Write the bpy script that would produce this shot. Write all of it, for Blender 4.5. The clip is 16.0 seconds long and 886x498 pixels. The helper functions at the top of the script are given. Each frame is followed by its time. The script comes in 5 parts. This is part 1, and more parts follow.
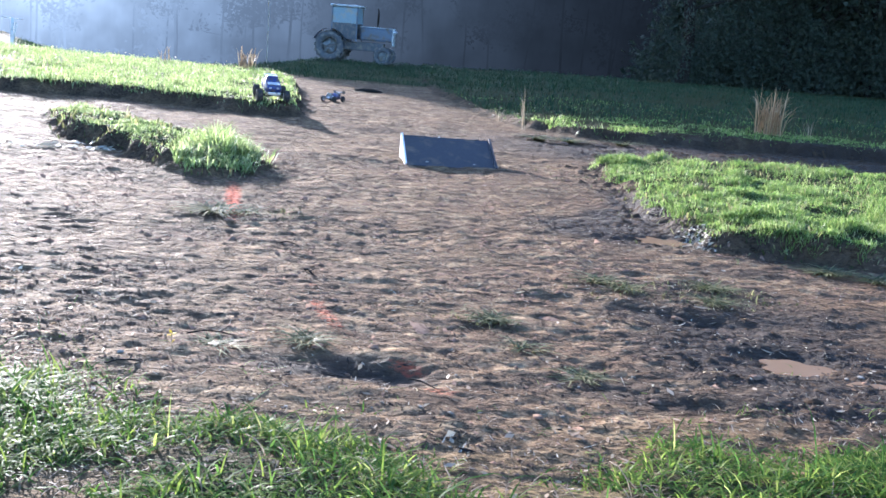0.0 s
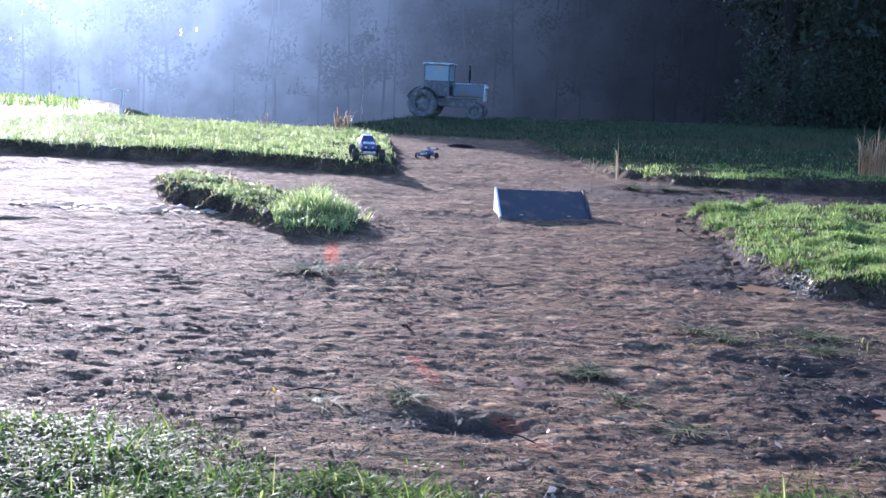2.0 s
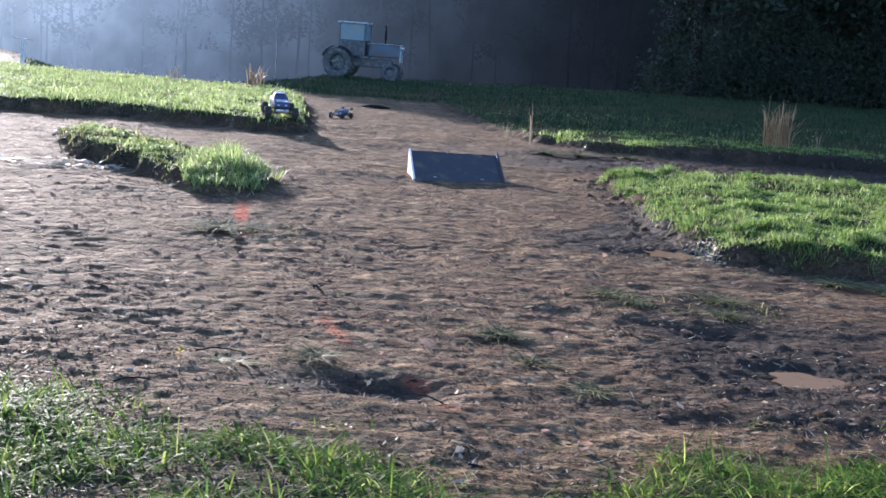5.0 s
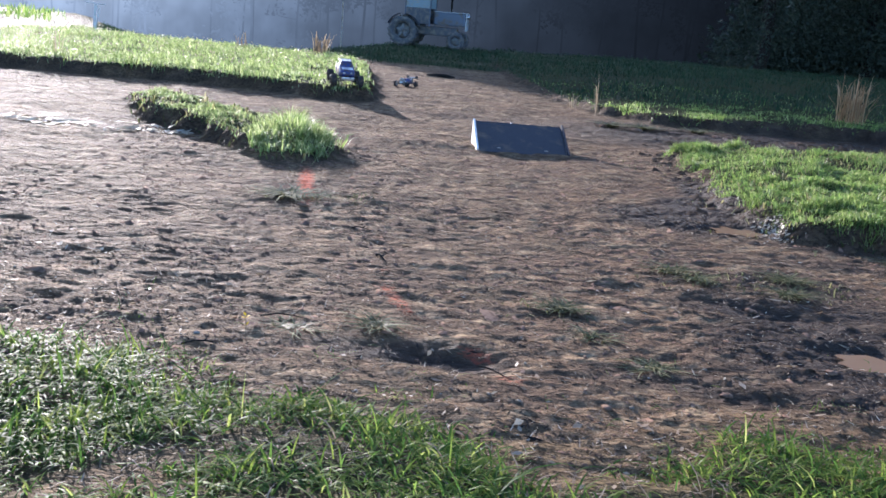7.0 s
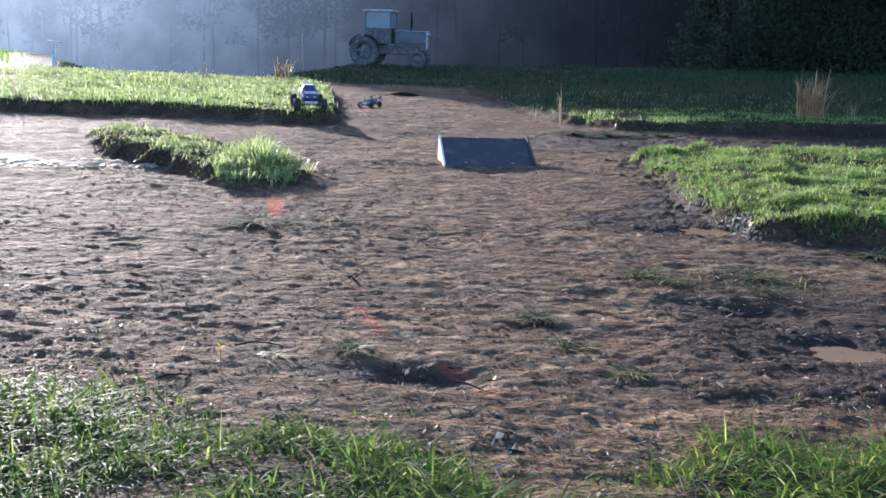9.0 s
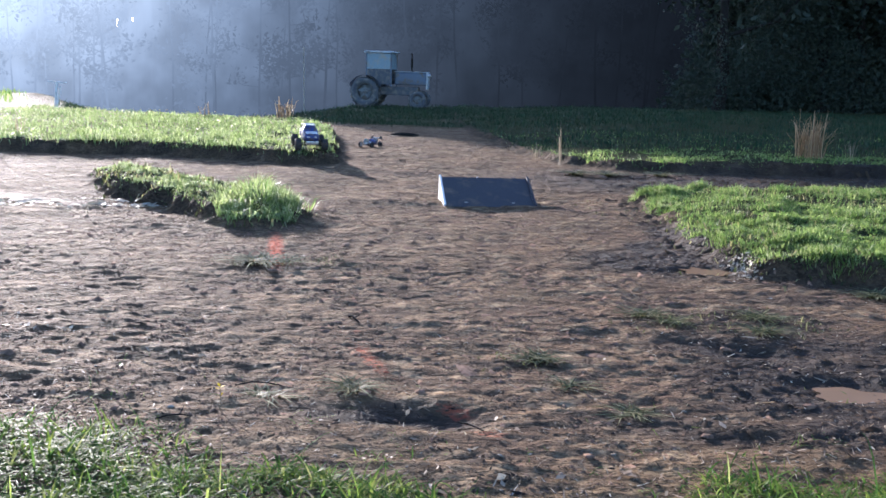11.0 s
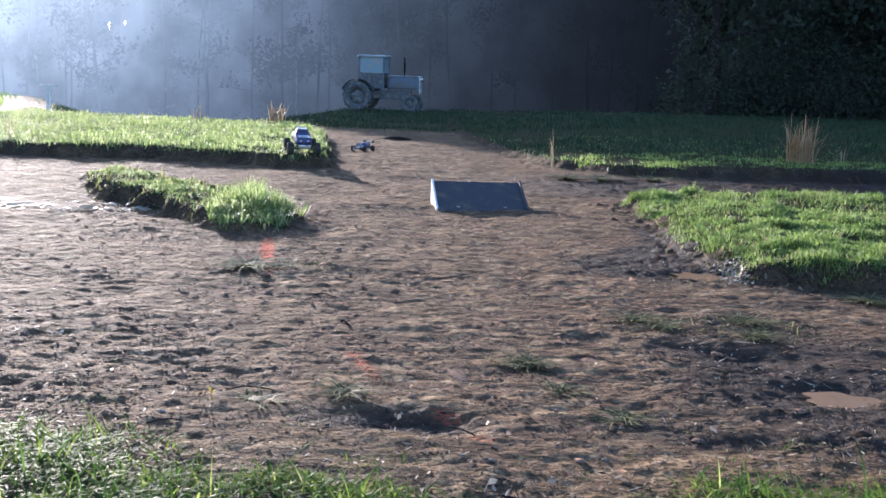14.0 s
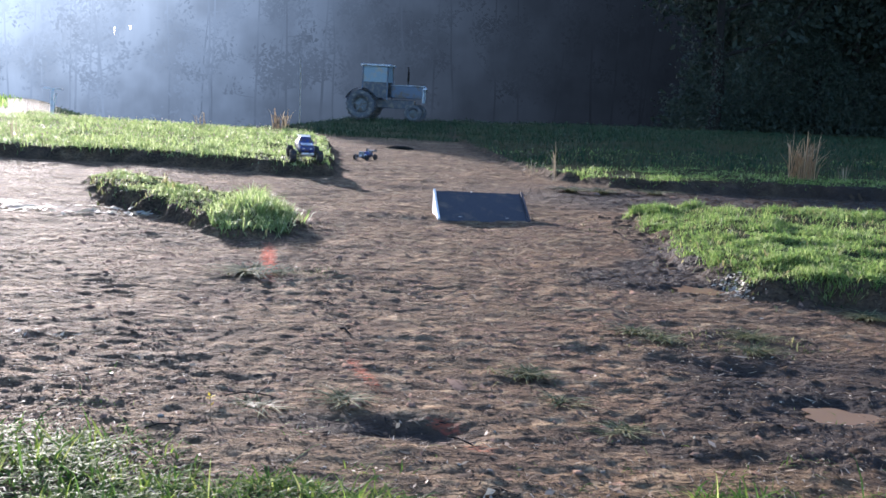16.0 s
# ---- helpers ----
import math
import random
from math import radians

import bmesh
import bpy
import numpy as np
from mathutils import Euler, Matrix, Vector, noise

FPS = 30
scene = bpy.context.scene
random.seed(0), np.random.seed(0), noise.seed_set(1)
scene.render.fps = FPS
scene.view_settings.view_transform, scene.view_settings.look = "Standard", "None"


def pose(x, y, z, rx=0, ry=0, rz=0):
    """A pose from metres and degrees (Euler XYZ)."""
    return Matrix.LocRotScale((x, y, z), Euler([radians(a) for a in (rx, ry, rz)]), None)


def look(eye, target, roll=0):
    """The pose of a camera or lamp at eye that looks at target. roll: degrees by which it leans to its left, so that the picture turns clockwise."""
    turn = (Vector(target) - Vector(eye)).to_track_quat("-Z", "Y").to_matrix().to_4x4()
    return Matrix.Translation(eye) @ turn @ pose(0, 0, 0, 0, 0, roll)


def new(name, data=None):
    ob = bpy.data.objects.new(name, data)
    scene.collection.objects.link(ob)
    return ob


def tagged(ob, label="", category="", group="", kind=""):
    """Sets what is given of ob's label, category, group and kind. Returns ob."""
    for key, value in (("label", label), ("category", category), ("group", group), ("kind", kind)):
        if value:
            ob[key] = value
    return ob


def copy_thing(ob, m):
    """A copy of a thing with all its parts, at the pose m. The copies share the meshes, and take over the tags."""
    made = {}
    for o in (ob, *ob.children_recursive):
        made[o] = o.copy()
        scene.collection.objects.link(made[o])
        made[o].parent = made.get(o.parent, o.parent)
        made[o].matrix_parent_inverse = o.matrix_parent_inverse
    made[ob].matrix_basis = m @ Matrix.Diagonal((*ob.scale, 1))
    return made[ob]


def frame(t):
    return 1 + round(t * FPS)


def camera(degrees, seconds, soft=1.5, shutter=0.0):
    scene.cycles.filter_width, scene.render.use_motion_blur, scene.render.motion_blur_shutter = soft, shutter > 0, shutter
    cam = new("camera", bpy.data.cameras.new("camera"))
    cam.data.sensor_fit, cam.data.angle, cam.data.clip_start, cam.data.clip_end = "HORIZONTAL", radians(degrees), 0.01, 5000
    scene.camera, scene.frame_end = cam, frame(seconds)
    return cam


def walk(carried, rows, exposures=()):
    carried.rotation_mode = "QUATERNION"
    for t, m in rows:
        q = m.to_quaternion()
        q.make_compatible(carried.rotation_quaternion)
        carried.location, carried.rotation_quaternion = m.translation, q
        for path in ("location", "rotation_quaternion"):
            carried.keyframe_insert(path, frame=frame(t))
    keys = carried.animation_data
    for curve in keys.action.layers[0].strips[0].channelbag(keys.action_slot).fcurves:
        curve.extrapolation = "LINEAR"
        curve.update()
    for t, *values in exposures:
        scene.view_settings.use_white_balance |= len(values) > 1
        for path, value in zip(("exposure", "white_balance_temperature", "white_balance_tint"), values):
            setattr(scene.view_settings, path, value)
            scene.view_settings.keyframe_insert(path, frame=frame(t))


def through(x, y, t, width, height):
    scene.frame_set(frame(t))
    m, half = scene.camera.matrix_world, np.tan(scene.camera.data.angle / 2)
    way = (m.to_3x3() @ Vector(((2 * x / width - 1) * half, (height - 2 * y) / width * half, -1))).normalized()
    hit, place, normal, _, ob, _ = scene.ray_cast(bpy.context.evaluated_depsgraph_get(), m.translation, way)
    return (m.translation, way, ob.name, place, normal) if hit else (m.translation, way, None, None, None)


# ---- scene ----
cam = camera(48.0, 16.0, soft=1.6)
# seconds, eye, target, roll
PATH = [
    (0, (0.01, 0.065, 1.435), (-0.002, 2.021, 1.021), 4.9),
    (0.5, (0.006, 0.067, 1.448), (-0.113, 2.028, 1.076), 5.2),
    (1, (-0.022, 0.062, 1.451), (-0.195, 2.03, 1.136), 4.4),
    (1.5, (-0.012, 0.036, 1.451), (-0.331, 1.987, 1.15), 3.4),
    (2, (0.013, 0.036, 1.45), (-0.199, 1.999, 1.128), 2.4),
    (2.5, (0.003, 0.042, 1.449), (-0.169, 2.005, 1.11), 3.6),
    (3, (0.007, 0.052, 1.448), (-0.117, 2.015, 1.086), 3.9),
    (3.5, (0.014, 0.06, 1.444), (-0.066, 2.024, 1.072), 3.7),
    (3.7, (0.018, 0.067, 1.444), (-0.039, 2.032, 1.072), 3.6),
    (5.8, (0.018, 0.062, 1.433), (-0.013, 2.019, 1.02), 4.3),
    (6, (0.006, 0.061, 1.435), (-0.069, 2.014, 1.01), 5.3),
    (6.5, (0.005, 0.055, 1.45), (-0.134, 1.999, 1.0), 4.9),
    (7, (0.006, 0.056, 1.448), (-0.143, 1.998, 0.993), 4.9),
    (7.5, (0.009, 0.059, 1.445), (-0.13, 2.0, 0.982), 4.9),
    (8, (0.008, 0.058, 1.444), (-0.121, 1.999, 0.98), 5.2),
    (8.5, (0.009, 0.056, 1.443), (-0.12, 1.997, 0.979), 4.1),
    (9, (0.023, 0.058, 1.45), (-0.077, 2.011, 1.031), 1.7),
    (9.5, (0.017, 0.057, 1.453), (-0.078, 2.024, 1.101), 1.4),
    (12, (0.017, 0.058, 1.45), (-0.091, 2.026, 1.109), 2.1),
    (12.5, (0.02, 0.061, 1.45), (-0.088, 2.028, 1.105), 2.2),
    (13, (0.017, 0.062, 1.451), (-0.092, 2.029, 1.103), 2.0),
    (13.5, (0.022, 0.061, 1.451), (-0.074, 2.029, 1.108), 1.4),
    (14, (0.02, 0.055, 1.454), (-0.068, 2.025, 1.121), 1.9),
    (14.5, (0.025, 0.054, 1.455), (-0.053, 2.028, 1.144), 1.5),
    (15, (0.012, 0.046, 1.454), (-0.076, 2.023, 1.164), 2.7),
    (15.5, (0.012, 0.044, 1.454), (-0.083, 2.019, 1.151), 3.1),
    (16, (0.015, 0.048, 1.452), (-0.075, 2.021, 1.139), 2.9),
]
walk(cam, [(t, look(eye, target, roll)) for t, eye, target, roll in PATH], exposures=[(0, 2.4, 5500, 16), (1.0, 2.28, 5450, 18), (1.5, 2.11, 5200, 30), (2.5, 1.9, 5450, 22), (3.5, 1.74, 5650, 19), (9.5, 1.76, 5700, 19), (16, 1.78, 5800, 19)])
# ---- world and sun ----
SUN_AZ, SUN_EL = 28.5, 12.0           # degrees left of +y, degrees up
world = bpy.data.worlds.new("morning_sky")
scene.world = world
world.use_nodes = True
wn = world.node_tree.nodes
sky = wn.new("ShaderNodeTexSky")
sky.sky_type = "NISHITA"
sky.sun_disc = False
sky.sun_elevation = radians(SUN_EL)
sky.sun_rotation = radians(-SUN_AZ)
sky.air_density, sky.dust_density, sky.ozone_density = 1.0, 1.0, 3.0
wn["Background"].inputs["Strength"].default_value = 0.15
world.node_tree.links.new(sky.outputs[0], wn["Background"].inputs["Color"])
sun_data = bpy.data.lights.new("sun", "SUN")
sun_data.energy, sun_data.angle, sun_data.color = 4.6, radians(0.45), (1.0, 0.9, 0.77)
sun = new("sun", sun_data)
sun.matrix_world = look((-math.sin(radians(SUN_AZ)) * 60, math.cos(radians(SUN_AZ)) * 60, math.tan(radians(SUN_EL)) * 60), (0, 0, 0))

# ---- small tools ----
RNG = np.random.default_rng(7)
TABLE = np.random.default_rng(3).random((256, 256)) * 2 - 1


def wobble(x, y, size, shift=0):
    """Smooth noise from -1 to 1 with bumps of about that size."""
    u, v = np.asarray(x, float) / size + 17.3 * shift, np.asarray(y, float) / size - 9.1 * shift
    i, j = np.floor(u).astype(int), np.floor(v).astype(int)
    a, b = u - i, v - j
    a, b = a * a * a * (a * (a * 6 - 15) + 10), b * b * b * (b * (b * 6 - 15) + 10)
    i0, i1, j0, j1 = i & 255, (i + 1) & 255, j & 255, (j + 1) & 255
    low = TABLE[i0, j0] * (1 - a) + TABLE[i1, j0] * a
    high = TABLE[i0, j1] * (1 - a) + TABLE[i1, j1] * a
    return low * (1 - b) + high * b


def ramp01(v, lo, hi):
    s = np.clip((v - lo) / (hi - lo), 0, 1)
    return s * s * (3 - 2 * s)


def inside(poly, x, y):
    """Distance to the outline of a polygon, positive inside."""
    x, y = np.asarray(x, float), np.asarray(y, float)
    best, odd = np.full(x.shape, 1e9), np.zeros(x.shape, bool)
    for (ax, ay), (bx, by) in zip(poly, poly[1:] + poly[:1]):
        ex, ey = bx - ax, by - ay
        k = np.clip(((x - ax) * ex + (y - ay) * ey) / (ex * ex + ey * ey), 0, 1)
        best = np.minimum(best, (x - ax - k * ex) ** 2 + (y - ay - k * ey) ** 2)
        if ay != by:
            odd ^= ((ay > y) != (by > y)) & (x < ax + (y - ay) * ex / (by - ay))
    return np.where(odd, 1, -1) * np.sqrt(best)


def quick_mesh(name, verts, faces, smooth=False):
    """A mesh from arrays: faces has three or four columns."""
    me = bpy.data.meshes.new(name)
    verts, faces = np.asarray(verts, np.float32), np.asarray(faces, np.int32)
    n, k = faces.shape
    me.vertices.add(len(verts))
    me.vertices.foreach_set("co", verts.ravel())
    me.loops.add(n * k)
    me.loops.foreach_set("vertex_index", faces.ravel())
    me.polygons.add(n)
    me.polygons.foreach_set("loop_start", np.arange(n, dtype=np.int32) * k)
    if smooth:
        me.polygons.foreach_set("use_smooth", np.ones(n, bool))
    me.update(calc_edges=True)
    return me


def part(name, shape, material, parent=None, label="", at=None):
    """One mesh object out of a bmesh or a mesh, under a thing or a part."""
    if isinstance(shape, bmesh.types.BMesh):
        me = bpy.data.meshes.new(name)
        shape.to_mesh(me)
        shape.free()
    else:
        me = shape
    if not me.materials:
        me.materials.append(material)
    ob = new(name, me)
    if parent is not None:
        ob.parent = parent
    if at is not None:
        ob.matrix_basis = at
    if label:
        ob["label"] = label
    return ob


def thing(name, label, category, m=None, group=""):
    ob = new(name)
    ob.empty_display_size = 0.2
    if m is not None:
        ob.matrix_basis = m
    return tagged(ob, label, category, group)


def box(sx, sy, sz, at=(0, 0, 0), bevel=0.0, taper=None, turn=None, segs=2):
    """A bevelled box on its base centre; taper: (x, y) scale of the top."""
    bm = bmesh.new()
    bmesh.ops.create_cube(bm, size=1)
    for v in bm.verts:
        top = v.co.z > 0
        v.co = Vector((v.co.x * sx, v.co.y * sy, (v.co.z + 0.5) * sz))
        if top and taper:
            v.co.x *= taper[0]
            v.co.y *= taper[1]
    if bevel:
        bmesh.ops.bevel(bm, geom=bm.edges[:], offset=bevel, segments=segs, affect="EDGES", profile=0.6)
    m = Matrix.Translation(at) @ (turn if turn is not None else Matrix())
    bmesh.ops.transform(bm, matrix=m, verts=bm.verts)
    return bm


def merge(*shapes):
    out = bmesh.new()
    for s in shapes:
        me = bpy.data.meshes.new("piece")
        s.to_mesh(me)
        s.free()
        out.from_mesh(me)
        bpy.data.meshes.remove(me)
    return out


def lathe(profile, sides=24, axis="Z", at=(0, 0, 0)):
    """A turned shape from (radius, height) pairs."""
    bm = bmesh.new()
    rings = []
    for r, z in profile:
        rings.append([bm.verts.new((r * math.cos(2 * math.pi * k / sides), r * math.sin(2 * math.pi * k / sides), z)) for k in range(sides)])
    for a, b in zip(rings, rings[1:]):
        for k in range(sides):
            bm.faces.new((a[k], a[(k + 1) % sides], b[(k + 1) % sides], b[k]))
    for ring in (rings[0], rings[-1]):
        if profile[0 if ring is rings[0] else -1][0] > 1e-4:
            bm.faces.new(ring)
    bmesh.ops.recalc_face_normals(bm, faces=bm.faces)
    turn = {"Z": Matrix(), "X": Matrix.Rotation(math.pi / 2, 4, "Y"), "Y": Matrix.Rotation(math.pi / 2, 4, "X")}[axis]
    bmesh.ops.transform(bm, matrix=Matrix.Translation(at) @ turn, verts=bm.verts)
    for fc in bm.faces:
        fc.smooth = True
    return bm


def tube_arrays(points, radii, sides=6):
    """Verts and quads of a tube along points."""
    pts = np.asarray(points, float)
    verts, faces = [], []
    for n, (p, r) in enumerate(zip(pts, radii)):
        d = pts[min(n + 1, len(pts) - 1)] - pts[max(n - 1, 0)]
        d = d / (np.linalg.norm(d) + 1e-9)
        side = np.cross(d, (0.13, 0.92, 0.21) if abs(d[1]) < 0.9 else (1, 0, 0))
        side /= np.linalg.norm(side)
        up = np.cross(side, d)
        for k in range(sides):
            a = 2 * math.pi * k / sides
            verts.append(p + r * (math.cos(a) * side + math.sin(a) * up))
    for n in range(len(pts) - 1):
        for k in range(sides):
            a, b = n * sides + k, n * sides + (k + 1) % sides
            faces.append((a, b, b + sides, a + sides))
    return np.array(verts), np.array(faces)


def tubes(name, runs, sides=6):
    """One mesh of several tubes: runs of (points, radii)."""
    vs, fs, n = [], [], 0
    for points, radii in runs:
        v, f = tube_arrays(points, radii, sides)
        vs.append(v)
        fs.append(f + n)
        n += len(v)
    return quick_mesh(name, np.concatenate(vs), np.concatenate(fs), True)


# ---- materials ----
def shader(name):
    mat = bpy.data.materials.new(name)
    mat.use_nodes = True
    nt = mat.node_tree
    return mat, nt, nt.nodes["Principled BSDF"]


def node(nt, kind, **sets):
    n = nt.nodes.new(kind)
    for key, value in sets.items():
        n.inputs[key.replace("_", " ")].default_value = value
    return n


def colours(nt, fac, stops):
    n = nt.nodes.new("ShaderNodeValToRGB")
    while len(n.color_ramp.elements) < len(stops):
        n.color_ramp.elements.new(0.5)
    for e, (pos, rgb) in zip(n.color_ramp.elements, stops):
        e.position, e.color = pos, (*rgb, 1)
    nt.links.new(fac, n.inputs[0])
    return n.outputs[0]


def blend(nt, fac, a, b, mode="MIX"):
    n = nt.nodes.new("ShaderNodeMix")
    n.data_type, n.blend_type = "RGBA", mode
    for sock, v in ((n.inputs[0], fac), (n.inputs[6], a), (n.inputs[7], b)):
        if isinstance(v, bpy.types.NodeSocket):
            nt.links.new(v, sock)
        else:
            sock.default_value = v if isinstance(v, float) else (*v, 1)
    return n.outputs[2]


def sums(nt, kind, a, b):
    n = nt.nodes.new("ShaderNodeMath")
    n.operation = kind
    for sock, v in zip(n.inputs, (a, b)):
        if isinstance(v, bpy.types.NodeSocket):
            nt.links.new(v, sock)
        else:
            sock.default_value = v
    return n.outputs[0]


def noise_out(nt, scale, detail=5.0, rough=0.6, coords=None):
    n = node(nt, "ShaderNodeTexNoise", Scale=scale, Detail=detail, Roughness=rough)
    if coords is not None:
        nt.links.new(coords, n.inputs["Vector"])
    return n.outputs["Fac"]


def place(nt, which="Object"):
    return nt.nodes.new("ShaderNodeTexCoord").outputs[which]


def bumped(nt, bsdf, height, strength, distance):
    n = node(nt, "ShaderNodeBump", Strength=strength, Distance=distance)
    nt.links.new(height, n.inputs["Height"])
    nt.links.new(n.outputs[0], bsdf.inputs["Normal"])


def painted(name, rgb, rough=0.5, metal=0.0, grime=0.3, dirt=(0.11, 0.075, 0.05), scale=14.0, coat=0.0, bump=0.15):
    """A paint, plastic or metal with grain and patchy dried mud."""
    mat, nt, b = shader(name)
    xyz = place(nt)
    fine, broad = noise_out(nt, scale * 6, 4.0, 0.65, xyz), noise_out(nt, scale, 5.0, 0.6, xyz)
    base = blend(nt, colours(nt, fine, ((0.3, (0, 0, 0)), (0.75, (1, 1, 1)))), tuple(c * 0.82 for c in rgb), tuple(min(1, c * 1.12) for c in rgb))
    mask = colours(nt, broad, ((0.62 - grime * 0.35, (0, 0, 0)), (0.74 - grime * 0.25, (1, 1, 1))))
    nt.links.new(blend(nt, mask, base, dirt), b.inputs["Base Color"])
    nt.links.new(sums(nt, "ADD", sums(nt, "MULTIPLY", mask, 0.35), rough), b.inputs["Roughness"])
    b.inputs["Metallic"].default_value = metal
    b.inputs["Coat Weight"].default_value = coat
    bumped(nt, b, fine, bump, 0.004)
    return mat


def leafy(name, stops, rough=0.4, through=0.45, spread=1.0, patch=0.6, gloss=0.1):
    """Leaves and blades: colour by piece, light that comes through them."""
    mat, nt, b = shader(name)
    geo = nt.nodes.new("ShaderNodeNewGeometry")
    by_place = noise_out(nt, patch, 3.0, 0.6, geo.outputs["Position"])
    fac = sums(nt, "ADD", sums(nt, "MULTIPLY", geo.outputs["Random Per Island"], 0.62 * spread), sums(nt, "MULTIPLY", by_place, 0.38))
    col = colours(nt, fac, stops)
    nt.links.new(col, b.inputs["Base Color"])
    b.inputs["Roughness"].default_value = rough
    b.inputs["Specular IOR Level"].default_value = gloss
    soft = nt.nodes.new("ShaderNodeBsdfTranslucent")
    nt.links.new(blend(nt, 1.0, col, (1.0, 1.0, 0.85), "MULTIPLY"), soft.inputs["Color"])
    mix = nt.nodes.new("ShaderNodeMixShader")
    mix.inputs[0].default_value = through
    nt.links.new(b.outputs[0], mix.inputs[1])
    nt.links.new(soft.outputs[0], mix.inputs[2])
    nt.links.new(mix.outputs[0], nt.nodes["Material Output"].inputs["Surface"])
    return mat


def ground_material():
    mat, nt, b = shader("trodden_dirt")
    xyz = place(nt)

    def value(name):
        n = nt.nodes.new("ShaderNodeAttribute")
        n.attribute_name = name
        return n.outputs["Fac"]
    pressed = nt.nodes.new("ShaderNodeMapping")
    pressed.inputs["Scale"].default_value = (0.6, 0.95, 1.0)
    nt.links.new(xyz, pressed.inputs["Vector"])
    trod = pressed.outputs[0]
    wet, sod, paint, straw, bare = value("wet"), value("sod"), value("paint"), value("thatch"), value("bank_face_shade")
    broad, mid, fine, grit = noise_out(nt, 0.9, 5.0, 0.6, xyz), noise_out(nt, 6.0, 6.0, 0.65, xyz), noise_out(nt, 38.0, 6.0, 0.7, trod), noise_out(nt, 160.0, 3.0, 0.6, xyz)
    dirt = colours(nt, mid, ((0.36, (0.085, 0.052, 0.029)), (0.5, (0.25, 0.16, 0.09)), (0.63, (0.45, 0.325, 0.19))))
    dirt = blend(nt, sums(nt, "MULTIPLY", colours(nt, broad, ((0.46, (0, 0, 0)), (0.6, (1, 1, 1)))), 0.6), dirt, (0.28, 0.17, 0.09))
    dirt = blend(nt, sums(nt, "MULTIPLY", colours(nt, fine, ((0.38, (1, 1, 1)), (0.5, (0, 0, 0)))), 0.8), dirt, (0.05, 0.036, 0.028))
    dirt = blend(nt, sums(nt, "MULTIPLY", colours(nt, grit, ((0.54, (0, 0, 0)), (0.66, (1, 1, 1)))), 0.45), dirt, (0.5, 0.4, 0.31))
    damp = colours(nt, noise_out(nt, 2.0, 6.0, 0.66, xyz), ((0.47, (0, 0, 0)), (0.62, (1, 1, 1))))
    dirt = blend(nt, sums(nt, "MULTIPLY", damp, 0.62), dirt, (0.1, 0.066, 0.046))
    streak = colours(nt, noise_out(nt, 1.3, 6.0, 0.65, trod), ((0.52, (0, 0, 0)), (0.6, (1, 1, 1))))
    dirt = blend(nt, sums(nt, "MULTIPLY", streak, 0.4), dirt, (0.12, 0.078, 0.054))
    # Thin dark creases: short shadows of trodden soil, put into the colour.
    for size, much in ((13.0, 0.42), (31.0, 0.25)):
        crease_shade = sums(nt, "ABSOLUTE", sums(nt, "SUBTRACT", noise_out(nt, size, 4.0, 0.6, trod), 0.5), 0.0)
        dirt = blend(nt, sums(nt, "MULTIPLY", colours(nt, crease_shade, ((0.012, (1, 1, 1)), (0.05, (0, 0, 0)))), much), dirt, (0.075, 0.046, 0.03))
    thatch = blend(nt, colours(nt, fine, ((0.42, (0, 0, 0)), (0.6, (1, 1, 1)))), (0.05, 0.037, 0.02), (0.23, 0.16, 0.085))
    dirt = blend(nt, sums(nt, "MULTIPLY", straw, 0.75), dirt, thatch)
    turf = blend(nt, mid, (0.022, 0.028, 0.012), (0.075, 0.075, 0.032))
    col = blend(nt, sod, dirt, turf)
    # Bank faces: bare soil, darkened further to stand for their shade.
    earth = blend(nt, colours(nt, fine, ((0.4, (0, 0, 0)), (0.6, (1, 1, 1)))), (0.036, 0.027, 0.02), (0.11, 0.08, 0.054))
    col = blend(nt, bare, col, earth)
    mud = blend(nt, fine, (0.022, 0.018, 0.016), (0.075, 0.055, 0.042))
    soaked = colours(nt, sums(nt, "ADD", wet, sums(nt, "MULTIPLY", sums(nt, "SUBTRACT", fine, 0.5), 0.7)), ((0.3, (0, 0, 0)), (0.65, (1, 1, 1))))
    col = blend(nt, soaked, col, mud)
    spray = colours(nt, sums(nt, "ADD", paint, sums(nt, "MULTIPLY", sums(nt, "SUBTRACT", fine, 0.5), 1.3)), ((0.35, (0, 0, 0)), (0.85, (1, 1, 1))))
    col = blend(nt, sums(nt, "MULTIPLY", spray, 0.75), col, (0.75, 0.13, 0.06))
    nt.links.new(col, b.inputs["Base Color"])
    nt.links.new(sums(nt, "SUBTRACT", sums(nt, "ADD", 0.62, sums(nt, "MULTIPLY", fine, 0.35)), sums(nt, "MULTIPLY", soaked, 0.18)), b.inputs["Roughness"])
    nt.links.new(sums(nt, "ADD", 0.026, sums(nt, "MULTIPLY", soaked, 0.02)), b.inputs["Specular IOR Level"])
    tread, broken = noise_out(nt, 11.0, 5.0, 0.65, trod), noise_out(nt, 4.0, 4.0, 0.6, trod)
    relief = sums(nt, "ADD", sums(nt, "MULTIPLY", tread, 5.6), sums(nt, "MULTIPLY", broken, 7.0))
    relief = sums(nt, "ADD", relief, sums(nt, "MULTIPLY", noise_out(nt, 1.7, 4.0, 0.6, trod), 9.0))
    relief = sums(nt, "ADD", relief, sums(nt, "ADD", sums(nt, "MULTIPLY", fine, 0.9), sums(nt, "MULTIPLY", grit, 0.3)))
    bumped(nt, b, relief, 1.0, 0.035)
    return mat


